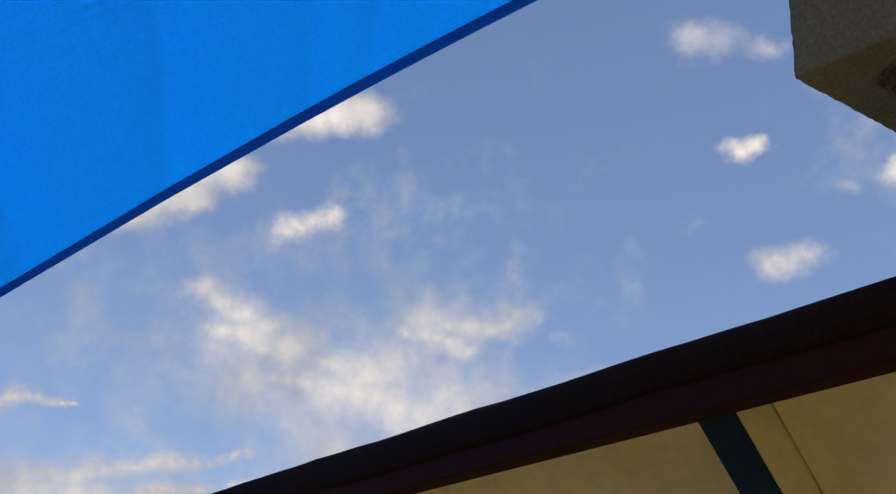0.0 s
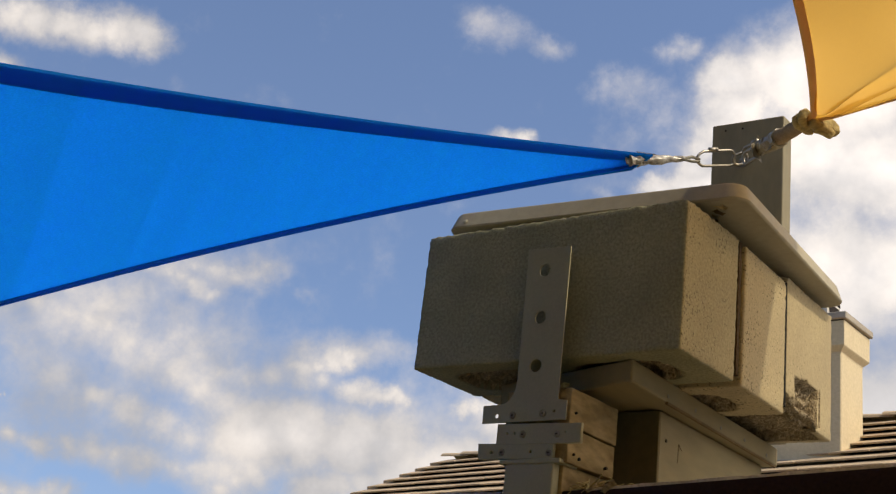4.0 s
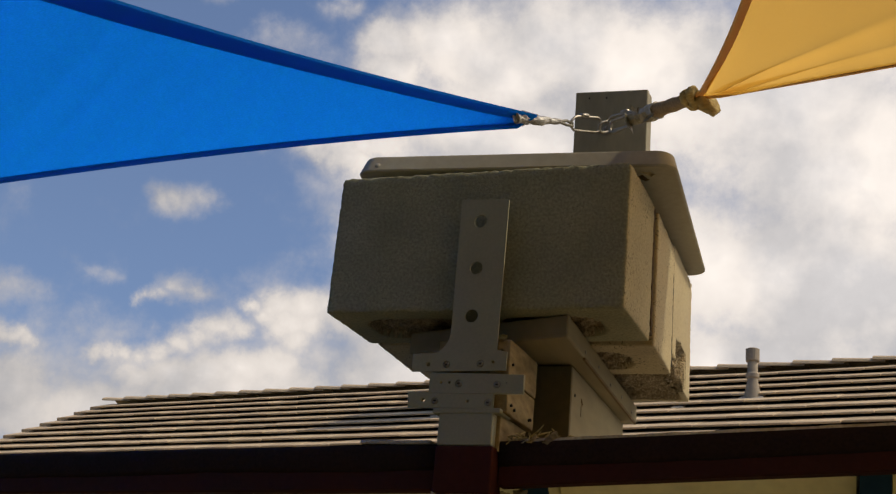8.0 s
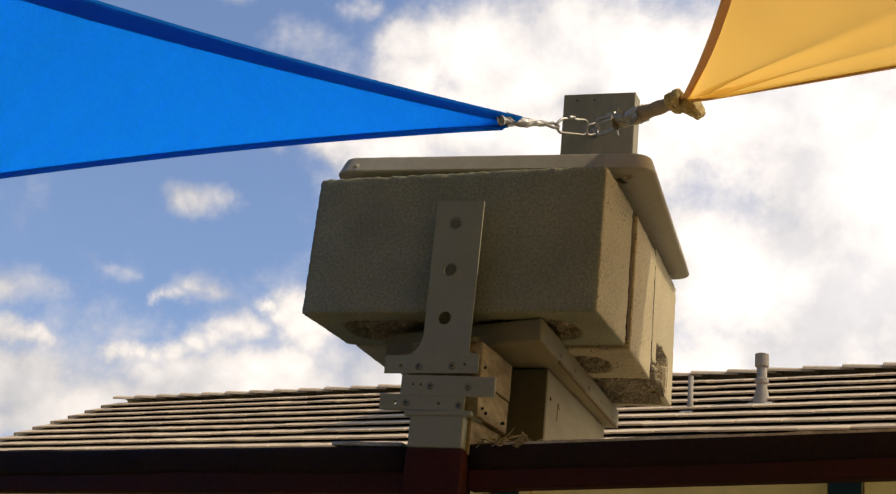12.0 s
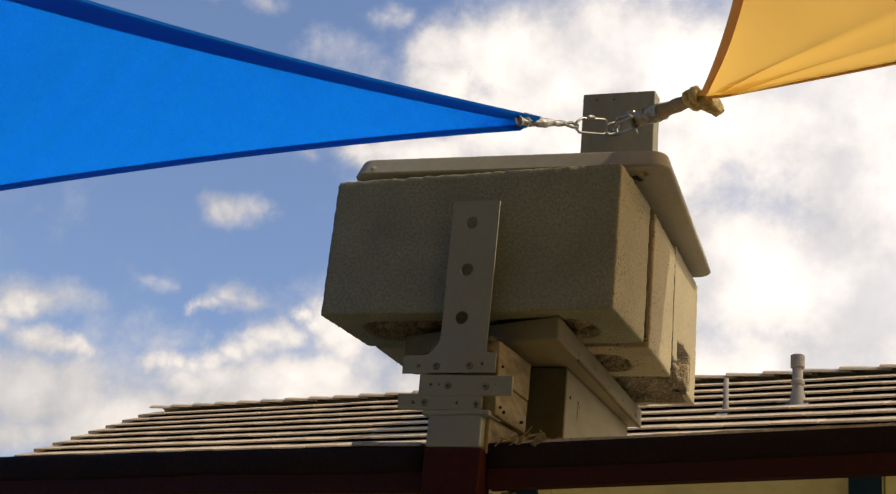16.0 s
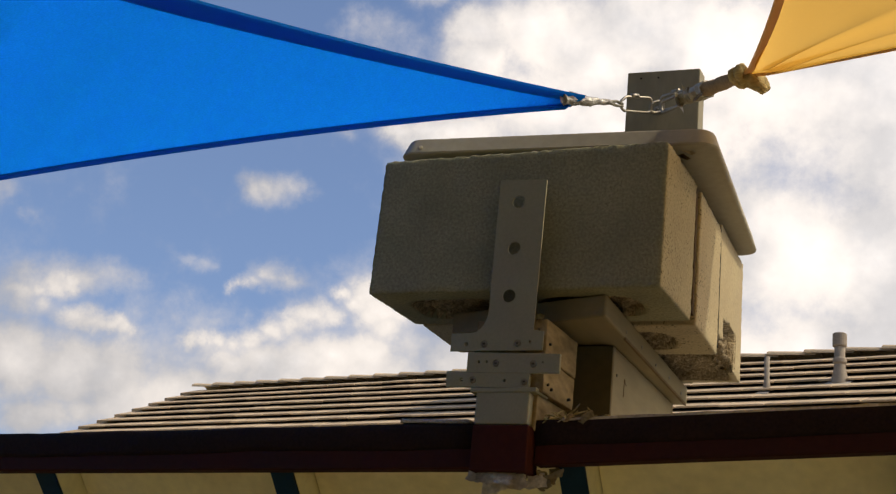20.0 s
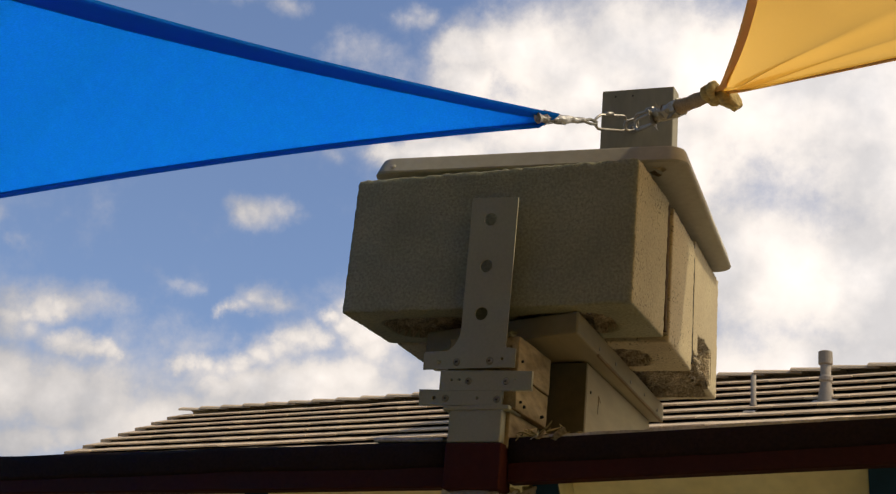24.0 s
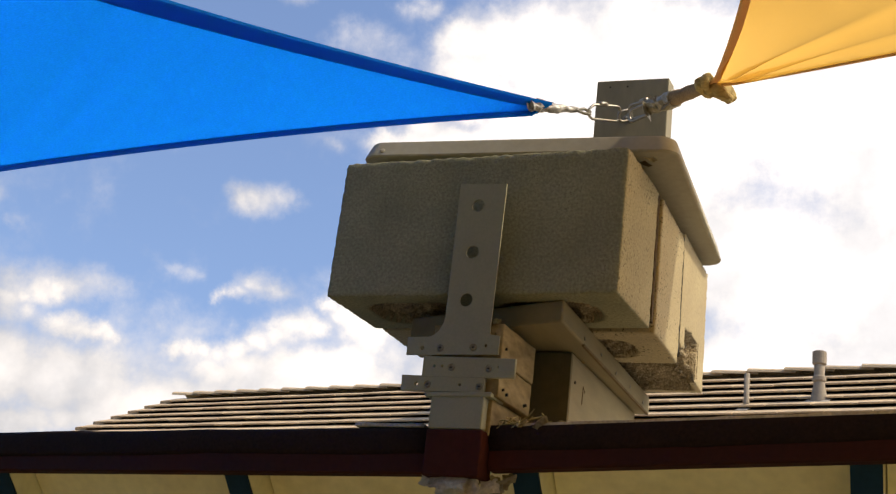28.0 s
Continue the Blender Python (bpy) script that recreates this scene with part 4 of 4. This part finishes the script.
part("tape_sleeve", wrap(KNOT + HAUL * 0.38, KNOT + HAUL * 0.70, 0.0150, 0.0105, 10, 17.0, 0.0035), CLEAR_TAPE, sling, "yellowed clear tape")
for k in range(4):
    bm = crumple((0.034, 0.022), 9, 0.0028, k + 7.0, 0.0006, 34)
    bmesh.ops.transform(bm, matrix=Matrix.Translation(KNOT + HAUL * (0.44 + 0.08 * k) + Vector((-0.002, -0.010, -0.010 + 0.006 * (k % 3)))) @ pose(0, 0, 0, 70 + 30 * k, 25 * k, -40), verts=bm.verts)
    part("tape_scrap", bm, CLEAR_TAPE, sling, smooth=True)
part("link", link_ring(KNOT + HAUL * 0.66, KNOT + HAUL * 0.93 + Vector((0, -0.006, -0.006)), 0.020, 0.0026), ZINC, sling, "small zinc link", smooth=True)


# ---- shade sails ----
def sail(name, tip, edge0, edge1, length, label, cloth, hem_mat, hems, folds, seed, ply):
    """A three-cornered sail with hollow-cut edges. An edge: where it sets out, which way, how it bends, and the distance from which it runs straight.
    A hem: its width at the corner, its growth per metre and its full width."""
    tip = Vector(tip)
    root = thing(name, tip, label, "shade sail", "shade sails")
    d0, d1 = Vector(edge0[1]).normalized(), Vector(edge1[1]).normalized()
    up = d0.cross(d1).normalized()
    if up.z < 0:
        up = -up
    in0 = (d1 - d0 * d0.dot(d1)).normalized()
    in1 = (d0 - d1 * d1.dot(d0)).normalized()

    def along(edge, s):
        c, v, bend, straight = edge
        c, v, bend = Vector(c), Vector(v), Vector(bend)
        k = min(s, straight)
        p = c + v * k + bend * k * k
        if s > straight:
            way = v + bend * 2 * straight
            way.z *= 0.4
            p += way.normalized() * (s - straight)
        return p

    def at(s, w):
        """s: distance out from the corner, w: 0 to 1 from one edge to the other."""
        e0, e1 = along(edge0, max(s, 0)), along(edge1, max(s, 0))
        if s <= 0:
            return tip.lerp(e0.lerp(e1, w), 1 + s / 0.02) if s > -0.02 else tip + (e0.lerp(e1, w) - tip) * 0.08
        p = e0.lerp(e1, w)
        fold = folds * math.exp(-s / 0.34) * (1 - 2 * abs(math.sin(w * 7.5 + 1.2 * math.sin(w * 6 + seed))) ** 0.7) * min(1, 0.3 + s / 0.05) * math.sin(math.pi * w) ** 0.5
        belly = -0.012 * math.sin(math.pi * w) * min(1, s / 1.5) * (0.3 + s * 0.5)
        return p + up * (fold + belly)

    span = [-0.02, -0.012, -0.005, 0.0, 0.006, 0.012, 0.02, 0.03, 0.042, 0.055, 0.07, 0.085, 0.10, 0.12, 0.14, 0.16, 0.185, 0.21, 0.24, 0.27, 0.305, 0.34, 0.38, 0.42, 0.47, 0.52, 0.58, 0.64, 0.71, 0.78, 0.95, 1.15, 1.4, 1.7, 2.05, 2.45, 2.9, 3.4, 4.0, 4.7, 5.4]
    span = [s for s in span if s < length]
    nw = 48
    bm = bmesh.new()
    rows = [[bm.verts.new(at(s, i / nw)) for i in range(nw + 1)] for s in span]
    for a, b in zip(rows, rows[1:]):
        for i in range(nw):
            bm.faces.new((a[i], a[i + 1], b[i + 1], b[i]))
    if ply:
        bmesh.ops.solidify(bm, geom=bm.faces[:], thickness=ply)
    part("cloth", bm, cloth, root, smooth=True)
    for side in (0, 1):
        bm = bmesh.new()
        inn = in0 if side == 0 else in1
        rows = []
        for s in span:
            wid = min(hems[side][0] + hems[side][1] * max(s, 0), hems[side][2], (at(s, 1) - at(s, 0)).length * 0.48)
            e = at(s, side) - up * 0.0025
            p = at(s, side) + (at(s, 0.5) - at(s, side)).normalized() * wid
            q = p - up * 0.0030
            rows.append([bm.verts.new(v) for v in (e - inn * 0.002, e - inn * 0.0035 + up * 0.003, e + inn * 0.001 + up * 0.005, p + up * 0.0020, q)])
        for a, b in zip(rows, rows[1:]):
            for i in range(5):
                bm.faces.new((a[i], b[i], b[(i + 1) % 5], a[(i + 1) % 5]))
        bmesh.ops.recalc_face_normals(bm, faces=bm.faces[:])
        part("hem", bm, hem_mat, root)
    return root


BLUE_NEAR = ((0.1595, 0.3233, 2.7302), (-0.5685, -0.7856, -0.1206), (0.2335, -0.0706, -0.0725), 1.3)
BLUE_FAR = ((0.1376, 0.2992, 2.7021), (-0.8775, -0.4133, -0.1759), (-0.2177, 0.0204, -0.0668), 1.35)
YELLOW_NEAR = ((0.427, 0.3137, 2.7443), (0.3635, -0.9124, -0.1226), (-0.0986, -0.0299, 0.0245), 0.6)
YELLOW_FAR = ((0.4511, 0.3312, 2.7401), (0.9775, -0.203, -0.0159), (-0.0026, -0.0128, 0.0056), 0.6)
sail("shade_sail", CLAMP, BLUE_NEAR, BLUE_FAR, 5.0,
     "bright blue translucent triangular shade sail tied to a timber stud", BLUE, BLUE_HEM, ((0.012, 0.033, 0.041), (0.010, 0.016, 0.022)), 0.0, 1.0, 0.0008)
yellow = sail("shade_sail", KNOT, YELLOW_NEAR, YELLOW_FAR, 3.4,
              "golden yellow triangular shade sail with a knotted corner", YELLOW, YELLOW_HEM, ((0.006, 0.02, 0.010), (0.004, 0.01, 0.006)), 0.011, 2.0, 0.0)


def knot_mesh(seed):
    """Cloth knotted on itself: fat turns round the gathered corner."""
    axis = (EYE - KNOT).normalized()
    u = axis.cross(Vector((0, 0, 1))).normalized()
    w = axis.cross(u)
    pts = []
    for k in range(34):
        t = k / 33 * math.tau * 1.75
        r = 0.0105 + 0.002 * math.sin(2 * t + 1)
        pts.append(KNOT + axis * (0.010 - 0.020 * k / 33) + (u * math.cos(t) + w * math.sin(t)) * r)
    bm = tube(pts, [0.0068 * (1 + 0.2 * math.sin(k * 0.9)) for k in range(34)], 12)
    for v in bm.verts:
        v.co += noise.noise_vector(v.co * 120 + Vector((seed, 0, 0))) * 0.003
    return bm


def knot_loop(way, length, fat, seed):
    """A pleated end of cloth that hangs out of the knot."""
    way = Vector(way).normalized()
    pts = [KNOT + Vector((0.006, -0.006, -0.004)) + way * length * k / 9 + Vector((0, 0, -0.010 * (k / 9) ** 2)) for k in range(10)]
    rad = [fat * (0.55 + 0.55 * math.sin(math.pi * min(1, 0.12 + k / 9 * 0.80))) for k in range(10)]
    bm = tube(pts, rad, 18)
    for i, v in enumerate(bm.verts):
        v.co += noise.noise_vector(v.co * 90 + Vector((seed, 0, 0))) * 0.0035 + way.cross(Vector((0, 0, 1))) * 0.0012 * math.sin(i * 2.1)
    return bm


part("knot", knot_mesh(3.0), KNOT_CLOTH, yellow, "knotted corner of the cloth", smooth=True)
part("knot_tail", knot_loop((0.42, 0.85, 0.18), 0.052, 0.0120, 23.0), KNOT_CLOTH, yellow, smooth=True)
part("knot_tail", knot_loop((0.62, 0.40, -0.25), 0.034, 0.0095, 31.0), KNOT_CLOTH, yellow, smooth=True)

# ---- litter at the foot of the bracket ----
litter = thing("leaf_litter", (0.29, 0.03, 2.12), "dry leaves and torn tape caught behind the fascia", "litter")
rng = random.Random(5)
for k in range(16):
    # crushed leaves and torn bits in the notch beside the sleeve
    bm = crumple((rng.uniform(0.010, 0.024), rng.uniform(0.006, 0.011)), 5, 0.006, k + 30.0, 0.0008, 70)
    x = 0.257 + 0.060 * (k / 15)
    z = eave_z(x) - 0.004 + 0.013 * rng.random() * (1 - k / 30)
    bmesh.ops.transform(bm, matrix=pose(x, -0.006 + 0.030 * rng.random(), z, rng.uniform(20, 110), rng.uniform(-40, 40), rng.uniform(-60, 60)), verts=bm.verts)
    part("leaf", bm, (DRY_LEAF, BROWN_CLOTH, STRAW)[k % 3], litter)
for k in range(15):
    # curled strips of straw, lying every way
    x = 0.266 + 0.070 * rng.random() ** 1.3
    c = Vector((x, -0.002 + 0.028 * rng.random(), eave_z(x) - 0.002 + 0.008 * rng.random() * (1.2 - (x - 0.262) / 0.1)))
    turn, r, step = rng.uniform(-1.5, 1.5), rng.uniform(-0.003, 0.006), rng.uniform(0.0020, 0.0052)
    lean = rng.uniform(-0.7, 0.9)
    pts = [c + Vector((step * (j - 4) * math.cos(turn), step * (j - 4) * math.sin(turn) * 0.6 + 0.002 * math.sin(j * 1.1 + k), lean * step * (j - 4) + r * math.sin(j / 8 * math.pi))) for j in range(9)]
    part("straw", tube(pts, [0.0004 + 0.0008 * math.sin(math.pi * (j + 0.5) / 9) for j in range(9)], 5), STRAW, litter, "pale dry straw")
flake = thing("plaster_flakes", (0.22, 0.0, 2.06), "flaking cream plaster hanging below the bracket foot", "plaster")
for k, (x, y, z, w, h, tilt) in enumerate(((0.194, -0.012, 2.063, 0.030, 0.018, 74), (0.215, -0.016, 2.061, 0.036, 0.022, 62), (0.236, -0.008, 2.058, 0.026, 0.020, 84), (0.210, 0.000, 2.056, 0.050, 0.020, 95), (0.176, 0.006, 2.064, 0.026, 0.014, 84), (0.256, 0.002, 2.060, 0.026, 0.018, 80))):
    # torn lumps of plaster along the lower end of the sleeve
    bm = crumple((w, h), 12, 0.0036, k + 60.0, 0.009, 60)
    bmesh.ops.transform(bm, matrix=pose(x, y, z, tilt, (8, 2, -4, -10, 14, -8)[k], 5 * k - 8), verts=bm.verts)
    part("flake", bm, FLAKE, flake)
for k in range(10):
    bm = crumple((rng.uniform(0.012, 0.022), rng.uniform(0.008, 0.014)), 6, 0.007, k + 70.0, 0.0008, 70)
    bmesh.ops.transform(bm, matrix=pose(0.243 + 0.032 * k / 9, 0.006 + 0.012 * rng.random(), 2.073 - 0.016 * rng.random(), rng.uniform(40, 120), rng.uniform(-40, 40), rng.uniform(-60, 60)), verts=bm.verts)
    part("scrap", bm, (CLEAR_TAPE, DRY_LEAF, STRAW)[k % 3], flake, "yellowed torn scrap")
scrap = thing("felt_scrap", (0.10, 0.02, 2.126), "torn scrap of roofing felt lying on the roof edge", "felt scrap")
bm = rough(box((0.066, -0.0035, 2.1285), (0.163, 0.022, 2.1335), 0.0012, 1), 0.0016, 30, 91.0, 3)
part("sheet", bm, FELT_TOP, scrap)

# ---- the neighbouring house ----
RIDGE = Vector((-7.68, 9.92, 4.63))
PITCH, ROW, TILE_W = math.atan(0.50), 0.240, 0.330
LENGTH, ROWS = 15.0, 19
house = thing("house", (RIDGE.x, RIDGE.y, 0), "cream stucco neighbouring house with a brown tile gable roof", "house", turn=(0, 0, -8.2))
run = ROWS * ROW * math.cos(PITCH)
fall = ROWS * ROW * math.sin(PITCH)
bm = bmesh.new()
ends = [[bm.verts.new((x, y, z)) for y, z in ((-run + 0.5, 0), (run - 0.5, 0), (run - 0.5, RIDGE.z - fall + 0.10), (0, RIDGE.z - 0.14), (-run + 0.5, RIDGE.z - fall + 0.10))] for x in (0.25, LENGTH)]
for i in range(5):
    bm.faces.new((ends[0][i], ends[0][(i + 1) % 5], ends[1][(i + 1) % 5], ends[1][i]))
bm.faces.new(ends[0])
bm.faces.new(ends[1][::-1])
bmesh.ops.recalc_face_normals(bm, faces=bm.faces[:])
part("wall", bm, STUCCO, house, local=True)
bm = bmesh.new()
top = RIDGE.z - 0.045
lowz = top - fall
vs = [bm.verts.new(c) for c in ((0, 0, top), (LENGTH, 0, top), (LENGTH, -run, lowz), (0, -run, lowz), (0, run, lowz), (LENGTH, run, lowz))]
bm.faces.new((vs[0], vs[3], vs[2], vs[1]))
bm.faces.new((vs[0], vs[1], vs[5], vs[4]))
bmesh.ops.solidify(bm, geom=bm.faces[:], thickness=0.06)
roof = part("roof", bm, UNDERLAY, house, "brown concrete tile roof", local=True)


def tile_mesh(width):
    """One flat roof tile: its head lies on the deck, its foot rests on the tile below."""
    bm = box((0.003, -0.35, 0), (width - 0.003, 0.0, 0.015), 0.003, 1)
    for v in bm.verts:
        v.co.z += 0.037 * (-v.co.y / ROW)
        v.co.z += 0.003 * math.sin(v.co.x / width * math.pi)
    return mesh_of("roof_tile", bm, ROOF_TILE)


TILE = tile_mesh(TILE_W)
SLOPE = Matrix.Rotation(PITCH, 4, "X")
rng = random.Random(11)
made, rest = 0, []
for r in range(ROWS):
    head = -r * ROW
    left = 0.02
    cols = int((LENGTH - left) / TILE_W)
    for c in range(cols):
        x = left + (c + 0.5 * (r % 2) - (r % 2)) * TILE_W if c else left
        m = Matrix.Translation((0, 0, RIDGE.z - 0.04)) @ SLOPE @ Matrix.Translation((x, head + rng.uniform(-0.006, 0.006), rng.uniform(0, 0.004)))
        if 1 <= r <= 10 and 0.2 < x < 8.4 and made < 300:
            t = new("roof_tile", TILE)
            t.parent = roof
            t.matrix_basis = m
            made += 1
        else:
            rest.append(m)
verts, faces = [], []
base_v = [v.co.copy() for v in TILE.vertices]
base_f = [tuple(p.vertices) for p in TILE.polygons]
for m in rest:
    k = len(verts)
    verts += [m @ v for v in base_v]
    faces += [tuple(i + k for i in f) for f in base_f]
me = bpy.data.meshes.new("roof_tiles")
me.from_pydata(verts, [], faces)
me.materials.append(ROOF_TILE)
o = new("roof_tiles", me)
o.parent = roof
tagged(o, kind="stuff")


def cap_mesh():
    """A half-round ridge tile, a little wider at one end."""
    bm = bmesh.new()
    rings = []
    for x, r in ((0, 0.115), (0.0, 0.135), (0.40, 0.118), (0.40, 0.098)):
        rings.append([bm.verts.new((x, r * math.cos(t), r * 0.40 * math.sin(t))) for t in [math.pi * k / 8 for k in range(9)]])
    rings.append(rings[0])
    for a, b in zip(rings, rings[1:]):
        for i in range(8):
            bm.faces.new((a[i], a[i + 1], b[i + 1], b[i]))
    bmesh.ops.recalc_face_normals(bm, faces=bm.faces[:])
    return mesh_of("ridge_tile", bm, ROOF_TILE)


CAP = cap_mesh()
for k in range(int(LENGTH / 0.31)):
    c = new("ridge_tile", CAP)
    c.parent = roof
    c.matrix_basis = pose(0.31 * k - 0.1, 0, RIDGE.z - 0.006, 0, 2.6, 0)
RAKE_TILE = mesh_of("rake_tile", box((-0.09, -0.29, -0.060), (0.09, 0.0, 0.008), 0.010, 2), ROOF_TILE)
for k in range(ROWS):
    c = new("rake_tile", RAKE_TILE)
    c.parent = roof
    c.matrix_basis = Matrix.Translation((-0.03, 0, RIDGE.z - 0.01)) @ SLOPE @ Matrix.Translation((0, -ROW * k, -0.018)) @ Matrix.Rotation(radians(-7.5), 4, "X")

HOUSE = house.matrix_basis.copy()


def on_house(x, y, z=0.0):
    return HOUSE.inverted() @ Vector((x, y, z))


def roof_height(p):
    return RIDGE.z - abs(p.y) * math.tan(PITCH)


def stack_pipe(x, y, top, r, label, collar):
    p = on_house(x, y)
    z = roof_height(p)
    profile = [(r * 1.9, z - 0.06), (r * 1.75, z - 0.01), (r * 1.12, z + 0.10), (r * 1.02, z + 0.14)] if collar else [(r * 1.6, z - 0.05), (r * 1.2, z + 0.05)]
    pipe = part("vent_pipe", lathe(profile + [(r, profile[-1][1] + 0.01), (r, top)], 20, (p.x, p.y, 0)), GALV, house, label, smooth=True, local=True)
    if collar:
        part("collar", lathe([(r * 1.02, profile[-1][1] - 0.01), (r * 1.30, profile[-1][1] + 0.005), (r * 1.30, profile[-1][1] + 0.03), (r * 1.02, profile[-1][1] + 0.045)], 20, (p.x, p.y, 0)), GALV, pipe, local=True)
        part("pipe_cap", lathe([(r * 1.05, top - 0.10), (r * 1.34, top - 0.09), (r * 1.34, top), (r * 1.05, top + 0.006), (r * 1.0, top - 0.03)], 20, (p.x, p.y, 0)), GALV, pipe, local=True)
    part("flashing", box((p.x - r * 2.4, p.y - 0.12, 0.012), (p.x + r * 2.4, p.y + 0.10, 0.020), 0.004, 1,
                         Matrix.Translation((0, 0, z - 0.012)) @ Matrix.Translation(p) @ SLOPE @ Matrix.Translation(-p)), LEAD, pipe, local=True)


stack_pipe(-0.625, 7.94, 4.515, 0.038, "grey capped flue pipe", True)
stack_pipe(-1.13, 7.85, 4.328, 0.020, "thin grey vent pipe", False)


def chimney(parent, m, width, depth, z0, zc, label, collar=0.195, cage_size=(0.175, 0.150), slab=LEAD, lid_mat=UNDERLAY):
    """A straight stucco stack with a collar, a thin slab and a sheet-metal spark arrestor; m places the middle of its foot on the house."""
    x1, y1 = width / 2, depth / 2

    def put(name, bm, mat, owner, text="", smooth=False):
        bmesh.ops.transform(bm, matrix=m, verts=bm.verts)
        return part(name, bm, mat, owner, text, smooth=smooth, local=True)

    def tiers(levels, base=(x1, y1)):
        bm = bmesh.new()
        rings = [[bm.verts.new((sx * (base[0] + out), sy * (base[1] + out), z)) for sx, sy in ((-1, -1), (1, -1), (1, 1), (-1, 1))] for out, z in levels]
        for lo, hi in zip(rings, rings[1:]):
            for i in range(4):
                bm.faces.new((lo[i], lo[(i + 1) % 4], hi[(i + 1) % 4], hi[i]))
        bm.faces.new(rings[0][::-1])
        bm.faces.new(rings[-1])
        return bm

    c = put("chimney", rough(box((-x1, -y1, z0), (x1, y1, zc - 0.05), 0.008, 1), 0.002, 3, 1.0), STUCCO, parent, label)
    put("chimney_cap", tiers(((0.0, zc - 0.06), (0.003, zc - 0.045), (0.034, zc - 0.01), (0.040, zc + 0.0), (0.042, zc + collar))), STUCCO, c)
    put("dark_line", tiers(((0.034, zc + collar), (0.034, zc + collar + 0.011))), UNDERLAY, c, "dark line under the slab")
    put("cap_slab", box((-x1 - 0.064, -y1 - 0.064, zc + collar + 0.011), (x1 + 0.064, y1 + 0.064, zc + collar + 0.067), 0.006, 1), slab, c, "pale grey weathered slab")
    (bx, by), top = cage_size, zc + collar + 0.067
    cage = put("spark_arrestor", tiers(((0.0, top), (-0.004, top + 0.03), (-0.016, top + 0.215)), (bx, by)), FLUE, c, "pale sheet-metal spark arrestor")
    put("slot", tiers(((0.004, top + 0.004), (0.003, top + 0.026)), (bx - 0.01, by)), UNDERLAY, cage, "dark open slot")
    put("slot", tiers(((-0.008, top + 0.178), (-0.011, top + 0.214)), (bx, by)), UNDERLAY, cage, "dark open slot")
    put("mesh_side", box((bx - 0.020, -by + 0.05, top + 0.05), (bx - 0.004, by - 0.05, top + 0.150), 0), LEAD if lid_mat is FLUE else UNDERLAY, cage, "open mesh side")
    put("arrestor_lid", box((-bx + 0.004, -by + 0.004, top + 0.2145), (bx - 0.004, by - 0.004, top + 0.224), 0.003, 1), lid_mat, cage, "dark metal lid")
    put("flashing", box((-x1 - 0.03, -y1 - 0.05, z0), (x1 + 0.03, -y1 - 0.001, z0 + 0.10), 0.004, 1), LEAD, c)
    return c


p = on_house(-2.835, 8.23)
chimney(house, Matrix.Translation((p.x, p.y, 0)) @ Matrix.Rotation(radians(8.2), 4, "Z"), 0.63, 0.46, 3.92, 4.905, "cream stucco chimney with a wide cap")

# a second house farther off, of which only the chimney stands above the eave
house_b = thing("house", (-12.71, 7.01, 0), "far neighbouring house with a cream stucco chimney", "house", turn=(0, 0, -8.2))
part("wall", box((-4, -3, 0), (4, 3, 2.1), 0), STUCCO, house_b, local=True)
bm = bmesh.new()
vs = [bm.verts.new(c) for c in ((-1.5, 0, 3.15), (1.5, 0, 3.15), (4.4, -3.4, 2.0), (-4.4, -3.4, 2.0), (-4.4, 3.4, 2.0), (4.4, 3.4, 2.0))]
for f in ((0, 3, 2, 1), (0, 4, 3), (0, 1, 5, 4), (1, 2, 5)):
    bm.faces.new([vs[i] for i in f])
bmesh.ops.solidify(bm, geom=bm.faces[:], thickness=0.06)
part("roof", bm, ROOF_TILE, house_b, local=True)
chimney(house_b, Matrix.Translation((0.06, -0.37, 0)) @ Matrix.Rotation(radians(8.2), 4, "Z"), 0.40, 0.40, 2.6, 3.715, "cream stucco chimney with a thin pale cap", 0.085, (0.115, 0.105), FLUE, FLUE)


# ---- palm beyond the eave ----
def palm(at, height, seed):
    rng = random.Random(seed)
    root = thing("palm_tree", at, "green fan palm tree beyond the houses", "tree")
    base = Vector(at)
    part("trunk", rough(tube([base + Vector((0.05 * math.sin(k), 0, height * k / 14)) for k in range(15)], [0.20 - 0.006 * k for k in range(15)], 12), 0.02, 6, 1.0), BARK, root)
    crown = base + Vector((0, 0, height))
    for k in range(26):
        az, el = rng.uniform(0, math.tau), rng.uniform(-0.6, 1.3)
        d = Vector((math.cos(az) * math.cos(el), math.sin(az) * math.cos(el), math.sin(el)))
        stem = [crown + d * s + Vector((0, 0, -0.22 * s * s)) for s in (0, 0.3, 0.6, 0.9)]
        frond = part("frond", tube(stem, [0.014, 0.012, 0.009, 0.006], 5), FROND, root)
        side = d.cross(Vector((0, 0, 1))).normalized()
        bm = bmesh.new()
        tip = stem[-1]
        fwd = (stem[-1] - stem[-2]).normalized()
        for j in range(17):
            a = radians(-72 + 9 * j)
            way = (fwd * math.cos(a) + side * math.sin(a)).normalized()
            ln = 0.62 * (0.75 + 0.25 * math.cos(a)) * rng.uniform(0.85, 1.1)
            w = way.cross(fwd.cross(side)).normalized() * 0.016
            mid = tip + way * ln * 0.6 + Vector((0, 0, -0.02))
            end = tip + way * ln + Vector((0, 0, -0.16))
            v = [bm.verts.new(q) for q in (tip, mid - w, end, mid + w)]
            bm.faces.new(v)
        bmesh.ops.solidify(bm, geom=bm.faces[:], thickness=0.002)
        part("leaf_fan", bm, FROND, frond)
    return root


palm((-12.74, 1.55, 0), 3.22, 4)
